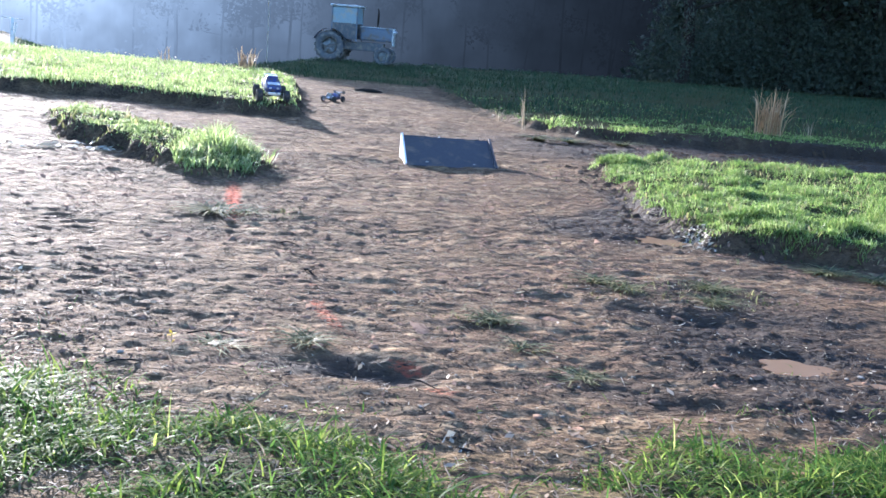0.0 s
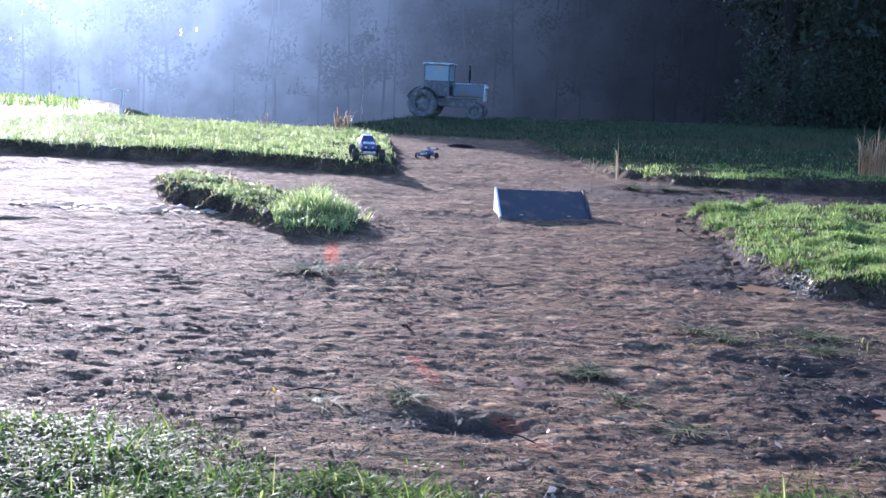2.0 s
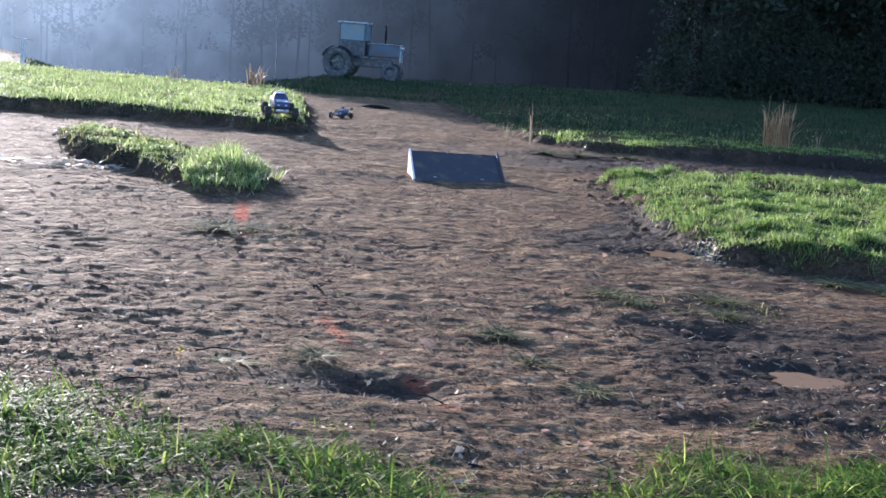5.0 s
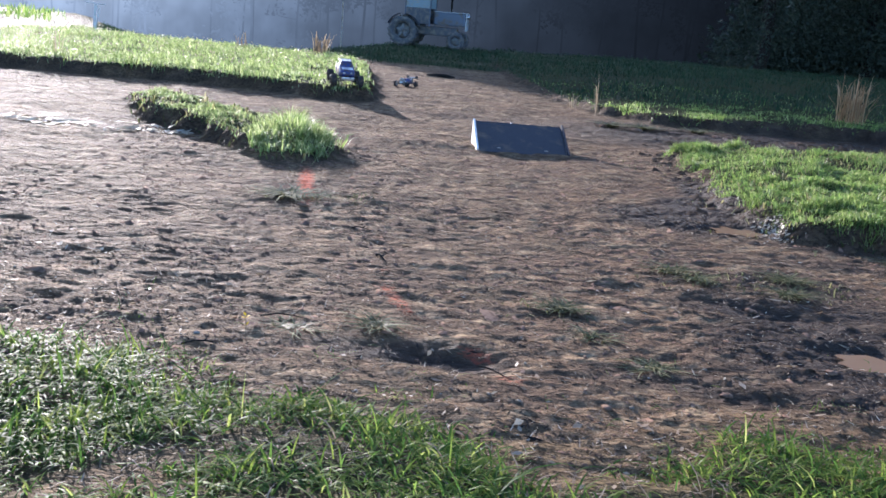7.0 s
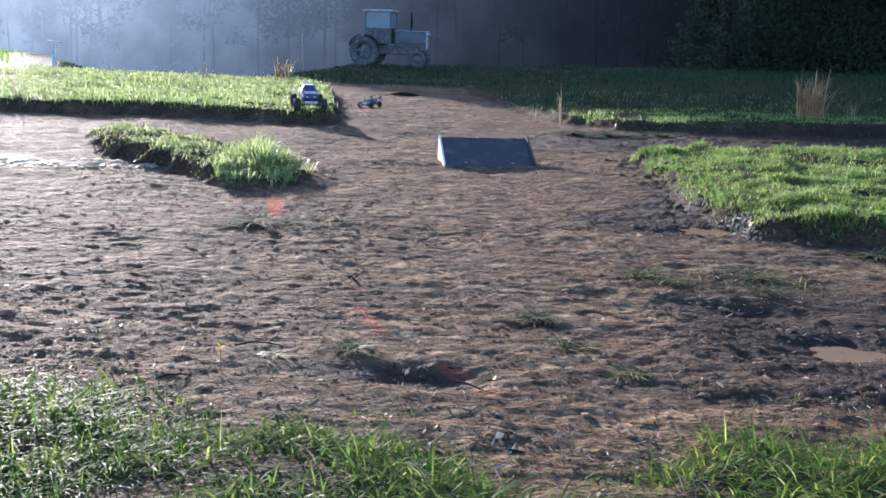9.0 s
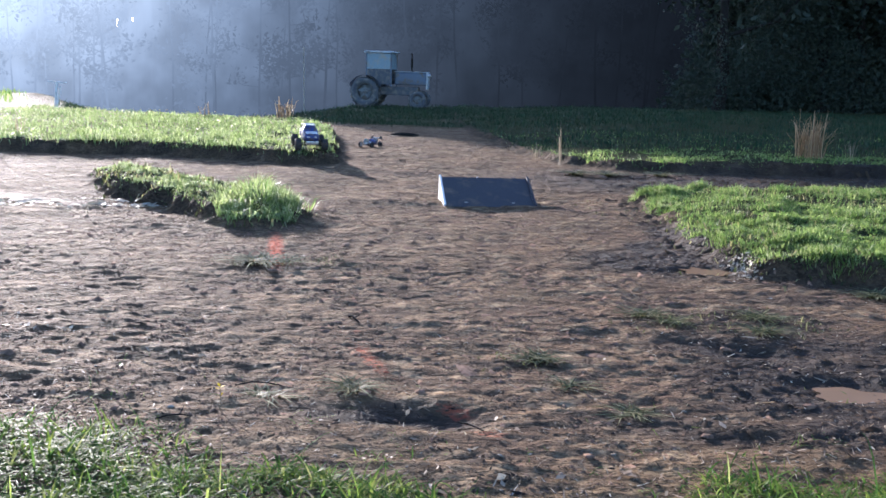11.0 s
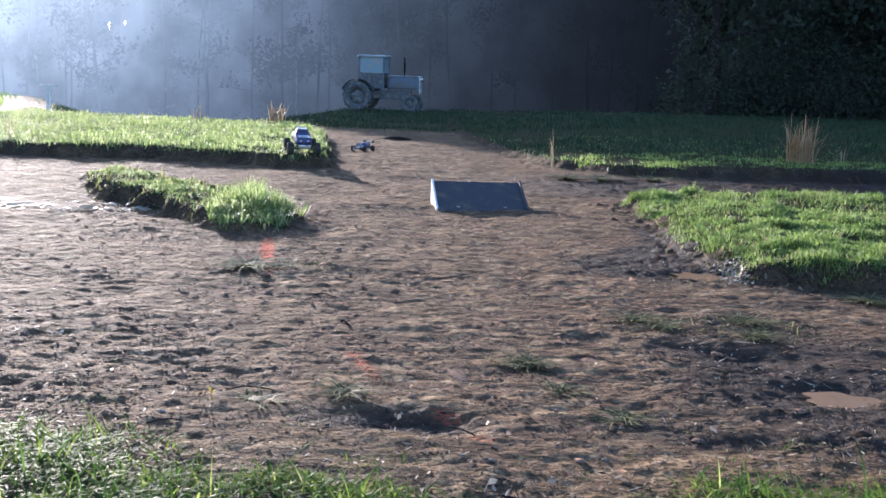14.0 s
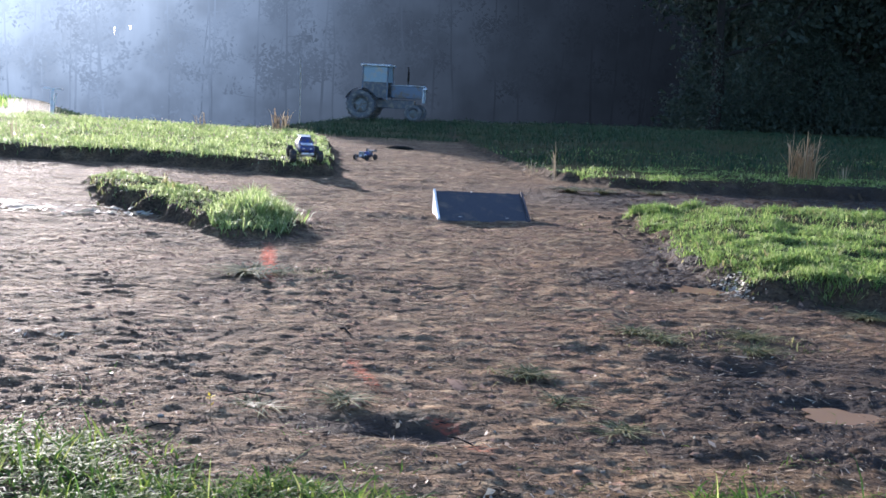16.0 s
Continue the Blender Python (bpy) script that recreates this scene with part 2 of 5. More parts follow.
MUD_GROUND = ground_material()
GRASS = leafy("meadow_grass", ((0.0, (0.045, 0.11, 0.032)), (0.42, (0.145, 0.235, 0.062)), (0.7, (0.28, 0.36, 0.115)), (0.95, (0.54, 0.54, 0.36))), 0.42, 0.68, 1.0, 2.0, 0.25)
# Paler than GRASS: haze over the left bank and island is in its colour.
GRASS_HAZED = leafy("haze_paled_grass", ((0.0, (0.1, 0.17, 0.055)), (0.42, (0.22, 0.3, 0.11)), (0.7, (0.4, 0.46, 0.22)), (0.95, (0.66, 0.66, 0.48))), 0.42, 0.72, 1.0, 2.0, 0.25)
# Darker than GRASS: the shade before the woods is put into its colour.
GRASS_SHADE_TONE = leafy("grass_darkened_for_shade", ((0.0, (0.014, 0.034, 0.018)), (0.5, (0.03, 0.06, 0.03)), (0.9, (0.07, 0.09, 0.045))), 0.6, 0.3)
GRASS_LONG = leafy("long_grass", ((0.0, (0.018, 0.055, 0.02)), (0.42, (0.08, 0.155, 0.036)), (0.7, (0.215, 0.285, 0.06)), (0.92, (0.5, 0.5, 0.22))), 0.48, 0.62, 1.0, 2.5, 0.036)
DRY = leafy("dry_stems", ((0.0, (0.15, 0.105, 0.07)), (0.5, (0.28, 0.205, 0.14)), (0.95, (0.48, 0.4, 0.3))), 0.6, 0.3)
RUSTY_STEM = leafy("rusty_stems", ((0.0, (0.2, 0.11, 0.06)), (0.5, (0.38, 0.24, 0.14)), (0.95, (0.6, 0.44, 0.29))), 0.6, 0.45)
LEAF = leafy("woodland_leaves", ((0.0, (0.03, 0.042, 0.032)), (0.5, (0.045, 0.06, 0.045)), (0.8, (0.06, 0.07, 0.05)), (0.97, (0.11, 0.075, 0.04))), 0.5, 0.35, 1.0, 0.15)
PALE_LEAF = leafy("pale_leaves", ((0.0, (0.28, 0.22, 0.15)), (0.9, (0.6, 0.54, 0.44))), 0.6, 0.3)
WEED = leafy("weed_leaves", ((0.0, (0.022, 0.032, 0.016)), (0.5, (0.085, 0.098, 0.04)), (0.75, (0.32, 0.29, 0.15))), 0.5, 0.45, 1.0, 2.0, 0.1)
YELLOW = leafy("yellow_petals", ((0.0, (0.6, 0.4, 0.03)), (0.9, (0.75, 0.55, 0.06))), 0.5, 0.4)
BARK = painted("bark", (0.022, 0.018, 0.016), 0.9, 0, 0.4, (0.016, 0.016, 0.012), 3.0, 0, 0.8)
DARK_CLOD = painted("wet_clods", (0.06, 0.04, 0.026), 0.85, 0, 0.3, (0.1, 0.07, 0.045), 30.0, 0, 0.8)
CLOD = painted("dry_clods", (0.23, 0.14, 0.095), 0.9, 0, 0.4, (0.12, 0.075, 0.05), 30.0, 0, 0.8)
PALE_STONE = painted("pale_stone", (0.27, 0.24, 0.2), 0.8, 0, 0.55, (0.2, 0.14, 0.09), 20.0, 0, 0.5)
for matt in (BARK, CLOD, DARK_CLOD, PALE_STONE):
    matt.node_tree.nodes["Principled BSDF"].inputs["Specular IOR Level"].default_value = 0.06
WOOD = painted("weathered_timber", (0.42, 0.36, 0.29), 0.75, 0, 0.35, (0.17, 0.12, 0.085), 9.0, 0, 0.4)
DECK = painted("dark_ramp_sheet", (0.03, 0.027, 0.033), 0.72, 0, 0.25, (0.12, 0.09, 0.07), 5.0, 0, 0.3)
WHITE_POST = painted("white_paint", (0.72, 0.71, 0.68), 0.6, 0, 0.25, (0.35, 0.31, 0.26), 6.0)
RUBBER = painted("rubber", (0.018, 0.018, 0.019), 0.75, 0, 0.45, (0.085, 0.06, 0.042), 22.0, 0, 0.6)
BLACK = painted("black_plastic", (0.02, 0.02, 0.022), 0.45, 0, 0.3, (0.09, 0.065, 0.045), 25.0)
STEEL = painted("dull_steel", (0.55, 0.55, 0.56), 0.35, 1.0, 0.25, (0.12, 0.09, 0.06), 25.0)
BLUE = painted("blue_shell", (0.01, 0.028, 0.15), 0.4, 0, 0.5, (0.1, 0.07, 0.05), 18.0, 0.15)
WHITE = painted("white_shell", (0.75, 0.75, 0.74), 0.22, 0, 0.2, (0.2, 0.15, 0.11), 18.0, 0.3)
GLASSY = painted("smoked_window", (0.03, 0.035, 0.045), 0.12, 0, 0.1, (0.1, 0.08, 0.06), 12.0)
# Blue, tyre, rim and iron are greyed and lightened to stand for haze.
TRACTOR_BLUE = painted("tractor_blue", (0.085, 0.11, 0.15), 0.45, 0, 0.3, (0.12, 0.09, 0.06), 3.0)
TRACTOR_PALE = painted("tractor_cream", (0.4, 0.42, 0.43), 0.4, 0, 0.25, (0.25, 0.2, 0.15), 3.0)
HAZED_TYRE = painted("hazed_tyre", (0.075, 0.078, 0.085), 0.85, 0, 0.4, (0.2, 0.18, 0.15), 6.0, 0, 0.5)
HAZED_RIM = painted("hazed_rim", (0.2, 0.22, 0.23), 0.6, 0, 0.4, (0.16, 0.14, 0.12), 4.0)
HAZED_IRON = painted("hazed_iron", (0.075, 0.08, 0.09), 0.7, 0, 0.4, (0.2, 0.17, 0.14), 5.0, 0, 0.3)
CAB_PANE = painted("dusty_cab_pane", (0.2, 0.27, 0.3), 0.4, 0, 0.25, (0.3, 0.27, 0.22), 3.0)


def water_material():
    mat, nt, b = shader("muddy_water")
    n = noise_out(nt, 5.0, 3.0, 0.5, place(nt))
    nt.links.new(blend(nt, n, (0.175, 0.105, 0.058), (0.23, 0.145, 0.084)), b.inputs["Base Color"])
    b.inputs["Roughness"].default_value = 0.22
    b.inputs["Specular IOR Level"].default_value = 0.12
    b.inputs["IOR"].default_value = 1.33
    bumped(nt, b, n, 0.05, 0.002)
    return mat


WATER = water_material()


def haze_glow_material(name, strength):
    """Far woods with haze painted as emission, paler towards the sun."""
    mat, nt, b = shader(name)
    at = place(nt)
    trunks = nt.nodes.new("ShaderNodeMapping")
    trunks.inputs["Scale"].default_value = (1.0, 0.05, 0.16)
    nt.links.new(at, trunks.inputs["Vector"])
    crowns = noise_out(nt, 0.16, 3.0, 0.5, at)
    stems = noise_out(nt, 0.9, 5.0, 0.6, trunks.outputs[0])
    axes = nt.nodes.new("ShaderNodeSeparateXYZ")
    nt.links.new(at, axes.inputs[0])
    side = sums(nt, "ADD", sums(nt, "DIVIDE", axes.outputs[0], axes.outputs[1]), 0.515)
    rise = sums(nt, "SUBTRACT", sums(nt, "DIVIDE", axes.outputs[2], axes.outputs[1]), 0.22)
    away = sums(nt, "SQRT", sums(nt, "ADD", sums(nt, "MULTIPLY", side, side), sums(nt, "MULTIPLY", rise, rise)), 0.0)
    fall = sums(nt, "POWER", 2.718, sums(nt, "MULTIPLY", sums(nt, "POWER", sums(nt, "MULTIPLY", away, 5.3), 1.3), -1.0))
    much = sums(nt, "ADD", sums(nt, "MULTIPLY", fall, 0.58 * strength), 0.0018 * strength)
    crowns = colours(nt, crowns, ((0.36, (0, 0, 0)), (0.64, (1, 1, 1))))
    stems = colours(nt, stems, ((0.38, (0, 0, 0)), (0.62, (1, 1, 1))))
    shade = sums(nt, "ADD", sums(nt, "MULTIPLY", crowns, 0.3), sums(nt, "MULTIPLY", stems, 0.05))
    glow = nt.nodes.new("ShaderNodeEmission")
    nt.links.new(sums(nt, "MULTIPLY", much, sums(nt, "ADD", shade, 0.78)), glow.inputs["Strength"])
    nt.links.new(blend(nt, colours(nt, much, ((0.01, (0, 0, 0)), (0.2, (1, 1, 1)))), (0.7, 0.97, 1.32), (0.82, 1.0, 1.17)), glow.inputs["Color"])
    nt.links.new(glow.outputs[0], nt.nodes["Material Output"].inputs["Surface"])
    return mat


# Both emit: the glow stands in for sunlit haze.
HAZE_GLOW, HAZE_GLOW_NEAR = haze_glow_material("haze_glow_far", 1.0), haze_glow_material("haze_glow_trees", 0.87)

# ---- the ground ----
LEFT_BANK = [(-11.6, 17.2), (-8.4, 16.3), (-7.0, 16.5), (-5.6, 16.6), (-4.0, 16.2), (-3.1, 15.95), (-2.75, 16.3), (-3.2, 19.5), (-3.8, 23.0), (-5.0, 26.3), (-8.5, 26.6), (-13.5, 29.0), (-13.4, 23.0)]
ISLAND = [(-5.5, 13.3), (-4.3, 11.1), (-3.5, 10.35), (-2.75, 9.55), (-2.35, 9.1), (-2.05, 9.1), (-1.9, 9.5), (-1.98, 10.2), (-2.5, 11.0), (-3.5, 11.7), (-4.6, 12.9)]
RIGHT_BANK = [(1.72, 12.3), (1.8, 11.0), (1.8, 9.3), (1.86, 8.35), (2.02, 7.8), (2.25, 7.66), (2.7, 7.6), (3.3, 7.55), (5.0, 7.3), (9.0, 7.2), (9.5, 13.6), (5.5, 13.0), (3.6, 12.8), (2.5, 12.7)]
FAR_BANK = [(0.6, 19.9), (1.17, 18.1), (2.05, 16.9), (3.0, 16.75), (4.9, 16.95), (5.7, 16.55), (7.0, 16.65), (14, 16.4), (34, 18), (60, 50), (60, 200), (-2.5, 200), (-2.0, 44), (-1.2, 32), (-0.4, 25)]


def near_edge(x):
    """How far out the grass at the near side reaches."""
    xs = (-6, -2.0, -1.75, -1.45, -1.1, -0.95, -0.72, -0.45, -0.1, 0.15, 0.3, 0.6, 0.85, 1.25, 1.6, 2.6, 6)
    ys = (4.3, 3.85, 3.88, 3.72, 3.52, 3.28, 3.55, 3.45, 3.2, 3.05, 3.2, 3.32, 3.6, 3.62, 3.68, 3.85, 4.3)
    return np.interp(x, xs, ys)


def turf(x, y):
    """Signed distance into the raised turf, for each patch."""
    jag = 0.1 * wobble(x, y, 0.5, 4) + 0.06 * wobble(x, y, 0.17, 5)
    return [inside(p, x, y) + jag for p in (LEFT_BANK, ISLAND, RIGHT_BANK, FAR_BANK)]


DIPS = [  # x, y, half length, half width, turn, depth
    (-0.6, 4.2, 0.25, 0.16, 0, 0.036), (-0.33, 4.18, 0.27, 0.17, 0, 0.055), (-0.12, 4.18, 0.25, 0.17, 4, 0.05), (0.85, 4.15, 0.4, 0.12, -12, 0.018), (1.8, 4.85, 0.3, 0.22, 0, 0.06), (1.66, 7.84, 0.26, 0.2, 10, 0.05),
    (0.75, 5.75, 0.5, 0.12, -8, 0.03), (1.45, 5.5, 0.5, 0.16, -14, 0.04), (-1.5, 5.0, 0.35, 0.12, 6, 0.03), (-1.75, 4.9, 0.35, 0.1, 3, 0.02), (-1.6, 9.3, 0.3, 0.3, 0, 0.05)]


def base_height(x, y):
    z = 0.018 * wobble(x, y, 1.3, 1) + 0.011 * wobble(x, y, 0.45, 2) + 0.005 * wobble(x, y * 1.2, 0.2, 3)
    rough = 0.9 + 0.4 * wobble(x, y, 0.7, 16)
    z += rough * (0.0046 * wobble(x * 0.62, y, 0.12, 7) + 0.0058 * wobble(x * 0.62, y, 0.062, 18) + 0.0046 * wobble(x * 0.7, y, 0.036, 17))
    z += ramp01(y, 8, 11) * (0.014 * wobble(x * 0.6, y, 0.6, 84) + 0.009 * wobble(x * 0.6, y, 0.27, 85))
    z += 0.009 * (0.5 - np.abs(wobble(x * 0.55, y, 0.3, 86))) + 0.006 * (0.5 - np.abs(wobble(x * 0.6, y, 0.13, 87)))
    lump = wobble(x, y, 0.13, 8)
    return z + 0.004 * np.clip(lump - 0.4, 0, 1) * (1 + wobble(x, y, 0.9, 9))


# x, y, half length, half width, turn, amount
# The last two colour the near dip: damp soil and its inner shade.
MUD_AND_DIP_SHADE = [(1.75, 4.9, 0.75, 0.6, 0, 1.0), (1.5, 5.4, 0.7, 0.35, -25, 0.8), (1.95, 4.35, 0.8, 0.35, 20, 0.9), (2.6, 4.7, 0.8, 0.5, 0, 0.9), (1.35, 8.1, 0.7, 0.5, -30, 1.0), (1.66, 7.84, 0.35, 0.25, 10, 0.9), (1.5, 8.8, 0.4, 0.7, 0, 0.85), (7.0, 14.7, 6.6, 2.2, 0, 1.0), (-0.38, 4.2, 0.5, 0.2, 0, 0.66), (-0.22, 4.16, 0.28, 0.17, 0, 0.72)]
DAMP_PATCHES = [(1.72, 9.4, 0.24, 1.2, 4, 0.85), (2.4, 7.4, 0.7, 0.2, 0, 0.6), (2.0, 5.7, 1.2, 0.6, 0, 0.62), (1.6, 6.3, 0.9, 0.35, 0, 0.58), (2.2, 6.9, 1.0, 0.3, 0, 0.5), (0.3, 5.15, 0.3, 0.16, 0, 0.5), (1.0, 6.15, 0.4, 0.2, 0, 0.5), (-1.75, 7.3, 0.5, 0.25, 0, 0.45), (0.95, 4.2, 0.8, 0.25, -8, 0.55), (1.2, 6.1, 0.6, 0.2, -10, 0.5), (-4.9, 10.6, 1.5, 0.4, -25, 0.42), (-2.4, 7.2, 1.0, 0.5, 0, 0.25), (-1.6, 5.1, 0.6, 0.3, 5, 0.35)]


def wetness(x, y):
    """How damp the soil is, from 0 to 1, with the near dip's shade painted in."""
    wet = np.zeros_like(x)
    for cx, cy, a, b, turn, amount in MUD_AND_DIP_SHADE + DAMP_PATCHES:
        c, s = math.cos(radians(turn)), math.sin(radians(turn))
        u, v = ((x - cx) * c + (y - cy) * s) / a, (-(x - cx) * s + (y - cy) * c) / b
        wet = np.maximum(wet, amount * np.exp(-(u * u + v * v) * 0.7))
    return np.maximum(wet, 0.3 * ramp01(x, 0.2, 1.6) * ramp01(-y, -9, -6) + 0.12 * wobble(x, y, 0.5, 80))


def ground_z(x, y):
    x, y = np.asarray(x, float), np.asarray(y, float)
    z = base_height(x, y)
    z += ramp01(wetness(x, y), 0.4, 0.8) * (0.004 * wobble(x, y, 0.11, 82) + 0.006 * wobble(x, y, 0.05, 83))
    for cx, cy, a, b, turn, depth in DIPS:
        c, s = math.cos(radians(turn)), math.sin(radians(turn))
        u, v = ((x - cx) * c + (y - cy) * s) / a, (-(x - cx) * s + (y - cy) * c) / b
        r = u * u + v * v
        depth *= 0.6
        z += -depth * np.exp(-r * 1.2) + depth * 0.16 * np.exp(-((np.sqrt(r) - 1.5) ** 2) * 4)
    crumble = 0.05 * wobble(x, y, 0.3, 56) + 0.025 * wobble(x, y, 0.1, 57)
    mound = 0.024 * wobble(x, y, 0.42, 61) + 0.016 * wobble(x, y, 0.16, 62)
    island = np.interp(x, (-5.4, -4.6, -3.4, -2.6, -1.8), (0.13, 0.21, 0.19, 0.11, 0.05))
    right = np.interp(x, (1.6, 2.1, 2.6), (0.06, 0.12, 0.19))
    far = np.interp(x, (0.5, 2.5, 4.5), (0.08, 0.16, 0.22))
    for d, high in zip(turf(x, y), (0.2, island, right, far)):
        up = ramp01(d + crumble, -0.12, 0.12)
        z += high * up + mound * up * ramp01(-d, -3.0, -1.5)
    z -= 0.055 * np.clip(y - 28, 0, 30) * ramp01(-x, 6.5, 9.5) * ramp01(x + 0.47 * y, 0, 4)
    z -= 9 * ramp01(y, 47, 90) * np.maximum(ramp01(x + 0.47 * y, 0, 5), ramp01(y, 50, 56)) * ramp01(0.2 * y - x, 0, 3)
    d = near_edge(x) - y + 0.08 * wobble(x, y, 0.3, 11)
    return z + 0.05 * ramp01(d, -0.05, 0.35)


def steps(*runs):
    """Grid lines: runs of (start, end, spacing at start, spacing at end)."""
    out = []
    for a, b, s0, s1 in runs:
        v = a
        while v < b - 1e-6:
            out.append(v)
            v += s0 + (s1 - s0) * (v - a) / (b - a)
    return np.array(out + [runs[-1][1]])


def build_ground():
    half = steps((0, 2.4, 0.018, 0.018), (2.4, 4.5, 0.02, 0.05), (4.5, 12, 0.05, 0.2), (12, 40, 0.2, 1.5), (40, 900, 2, 160))
    xs = np.concatenate([-half[:0:-1], half])
    ys = steps((-900, -30, 160, 10), (-30, 1.5, 6, 0.25), (1.5, 3.0, 0.06, 0.02), (3.0, 6.2, 0.018, 0.018), (6.2, 11, 0.02, 0.045), (11, 20, 0.05, 0.1), (20, 32, 0.1, 0.3), (32, 70, 0.3, 2.5), (70, 1200, 5, 220))
    x, y = np.meshgrid(xs, ys)
    x, y = x.ravel(), y.ravel()
    z = ground_z(x, y)
    n, m = len(xs), len(ys)
    idx = np.arange(n * m, dtype=np.int32).reshape(m, n)
    faces = np.stack([idx[:-1, :-1], idx[:-1, 1:], idx[1:, 1:], idx[1:, :-1]], -1).reshape(-1, 4)
    me = quick_mesh("ground", np.stack([x, y, z], 1), faces, True)
    sod, face = np.zeros_like(x), np.zeros_like(x)
    for d in turf(x, y):
        sod = np.maximum(sod, ramp01(d, 0.02, 0.14))
        # Mask of the bank sides, where soil and shade are coloured in.
        face = np.maximum(face, ramp01(d, -0.3, -0.05) * ramp01(-d, -0.16, -0.06) * np.clip(0.75 + 0.5 * wobble(x, y, 0.2, 63), 0, 1))
    sod = np.maximum(sod, ramp01(near_edge(x) - y, -0.05, 0.3) * (0.55 + 0.45 * wobble(x, y, 0.4, 12)))
    sod = np.maximum(sod, ramp01(y - 28.5 + 0.6 * wobble(x, y, 2, 3), 0, 1.5) * np.where(x > -0.45 * y, 1, 0.75))
    field = ramp01(y - 36, 0, 2) * ramp01(-x - 0.47 * y, 0, 2)
    sod = np.clip(np.maximum(sod, field), 0, 1)
    wet = wetness(x, y)
    paint = np.zeros_like(x)
    for cx, cy, a, b, turn, weight in ((-0.6, 5.02, 0.46, 0.07, 112, 0.54), (-1.78, 8.05, 0.9, 0.085, 103, 0.86), (-0.75, 5.55, 0.2, 0.05, 108, 0.4), (0.03, 4.0, 0.13, 0.07, -35, 0.5), (-0.13, 4.3, 0.14, 0.08, -30, 0.55), (0.4, 3.67, 0.1, 0.05, -30, 0.3)):
        c, s = math.cos(radians(turn)), math.sin(radians(turn))
        u, v = ((x - cx) * c + (y - cy) * s) / a, (-(x - cx) * s + (y - cy) * c) / b
        paint = np.maximum(paint, weight * np.exp(-(u * u + v * v) * 0.9))
    thatch = ramp01(near_edge(x) + 0.9 - y, 0, 0.9) * (0.6 + 0.6 * wobble(x, y, 0.35, 14)) + 0.35 * ramp01(wobble(x, y, 0.5, 15), 0.2, 0.8)
    for name, data in (("sod", sod), ("wet", wet), ("paint", paint), ("bank_face_shade", face), ("thatch", np.clip(thatch, 0, 1))):
        me.attributes.new(name, "FLOAT", "POINT").data.foreach_set("value", data.astype(np.float32))
    ob = part("ground", me, MUD_GROUND)
    return tagged(ob, "trampled brown dirt track with damp mud and raised turf", "ground", kind="structure")


build_ground()


def puddle(cx, cy, a, b, turn, level, label, material=None):
    n = 40
    verts = [(cx, cy, level)]
    for k in range(n):
        th = 2 * math.pi * k / n
        r = 1 + 0.16 * math.sin(3 * th + cx) + 0.1 * math.sin(7 * th + 2 * cy)
        u, v = a * r * math.cos(th), b * r * math.sin(th)
        c, s = math.cos(radians(turn)), math.sin(radians(turn))
        verts.append((cx + u * c - v * s, cy + u * s + v * c, level))
    ob = part("puddle", quick_mesh("puddle", verts, [(0, k + 1, (k + 1) % n + 1) for k in range(n)]), material or WATER)
    return tagged(ob, label, "puddle", kind="structure")


def low(cx, cy, r):
    k = np.linspace(0, 2 * math.pi, 24)
    return float(ground_z(cx + r * np.cos(k), cy + r * np.sin(k)).mean())


puddle(1.8, 4.84, 0.2, 0.13, 0, low(1.8, 4.84, 0.16) + 0.007, "shallow puddle of opaque brown water in churned mud")
puddle(1.68, 7.84, 0.19, 0.19, 10, low(1.68, 7.84, 0.14) + 0.01, "small brown puddle beside the turf edge")
puddle(2.02, 4.5, 0.12, 0.07, 15, low(2.02, 4.5, 0.06) , "small brown puddle in churned mud")


# ---- grass ----
ISLAND_FRONT = [(-9, 15), (-5.4, 13.9), (-4.5, 12.35), (-3.6, 11.35), (-2.7, 10.6), (-2.7, 20), (-9, 20)]  # the island's far side


def blades(name, x, y, high, wide, lean, material, label, curl=1.0, comb=0.0):
    """One mesh of bent, tapering blades rooted in the ground."""
    n = len(x)
    h = high * RNG.uniform(0.55, 1.25, n) * (1 + 0.6 * wobble(x, y, 2.2 * np.mean(high), 51))
    w = wide * RNG.uniform(0.6, 1.3, n)
    th = np.where(RNG.random(n) < comb, RNG.normal(0, 0.6, n) + 0.5 * wobble(x, y, 0.4, 54), RNG.uniform(0, 2 * math.pi, n))
    k = np.clip(RNG.normal(lean, 0.22, n), 0.02, 0.97)
    dx, dy = np.cos(th), np.sin(th)
    face = th + math.pi / 2 + RNG.normal(0, 0.5, n)
    sx, sy = np.cos(face) * w / 2, np.sin(face) * w / 2
    z = ground_z(x, y) - 0.008
    m, mz = 0.38 * k * h, 0.62 * h * np.sqrt(1 - 0.35 * k * k)
    t, tz = k * h * (0.8 + 0.35 * curl * k), h * np.sqrt(np.clip(1 - k * k * 0.9, 0.02, 1))
    v = np.empty((n, 5, 3))
    v[:, 0] = np.stack([x - sx, y - sy, z], 1)
    v[:, 1] = np.stack([x + sx, y + sy, z], 1)
    v[:, 2] = np.stack([x + m * dx - sx * 0.85, y + m * dy - sy * 0.85, z + mz], 1)
    v[:, 3] = np.stack([x + m * dx + sx * 0.85, y + m * dy + sy * 0.85, z + mz], 1)
    v[:, 4] = np.stack([x + t * dx, y + t * dy, z + tz], 1)
    f = np.array([(0, 1, 3), (0, 3, 2), (2, 3, 4)])[None] + 5 * np.arange(n)[:, None, None]
    ob = part(name, quick_mesh(name, v.reshape(-1, 3), f.reshape(-1, 3)), material)
    return tagged(ob, label, "grass", kind="stuff")


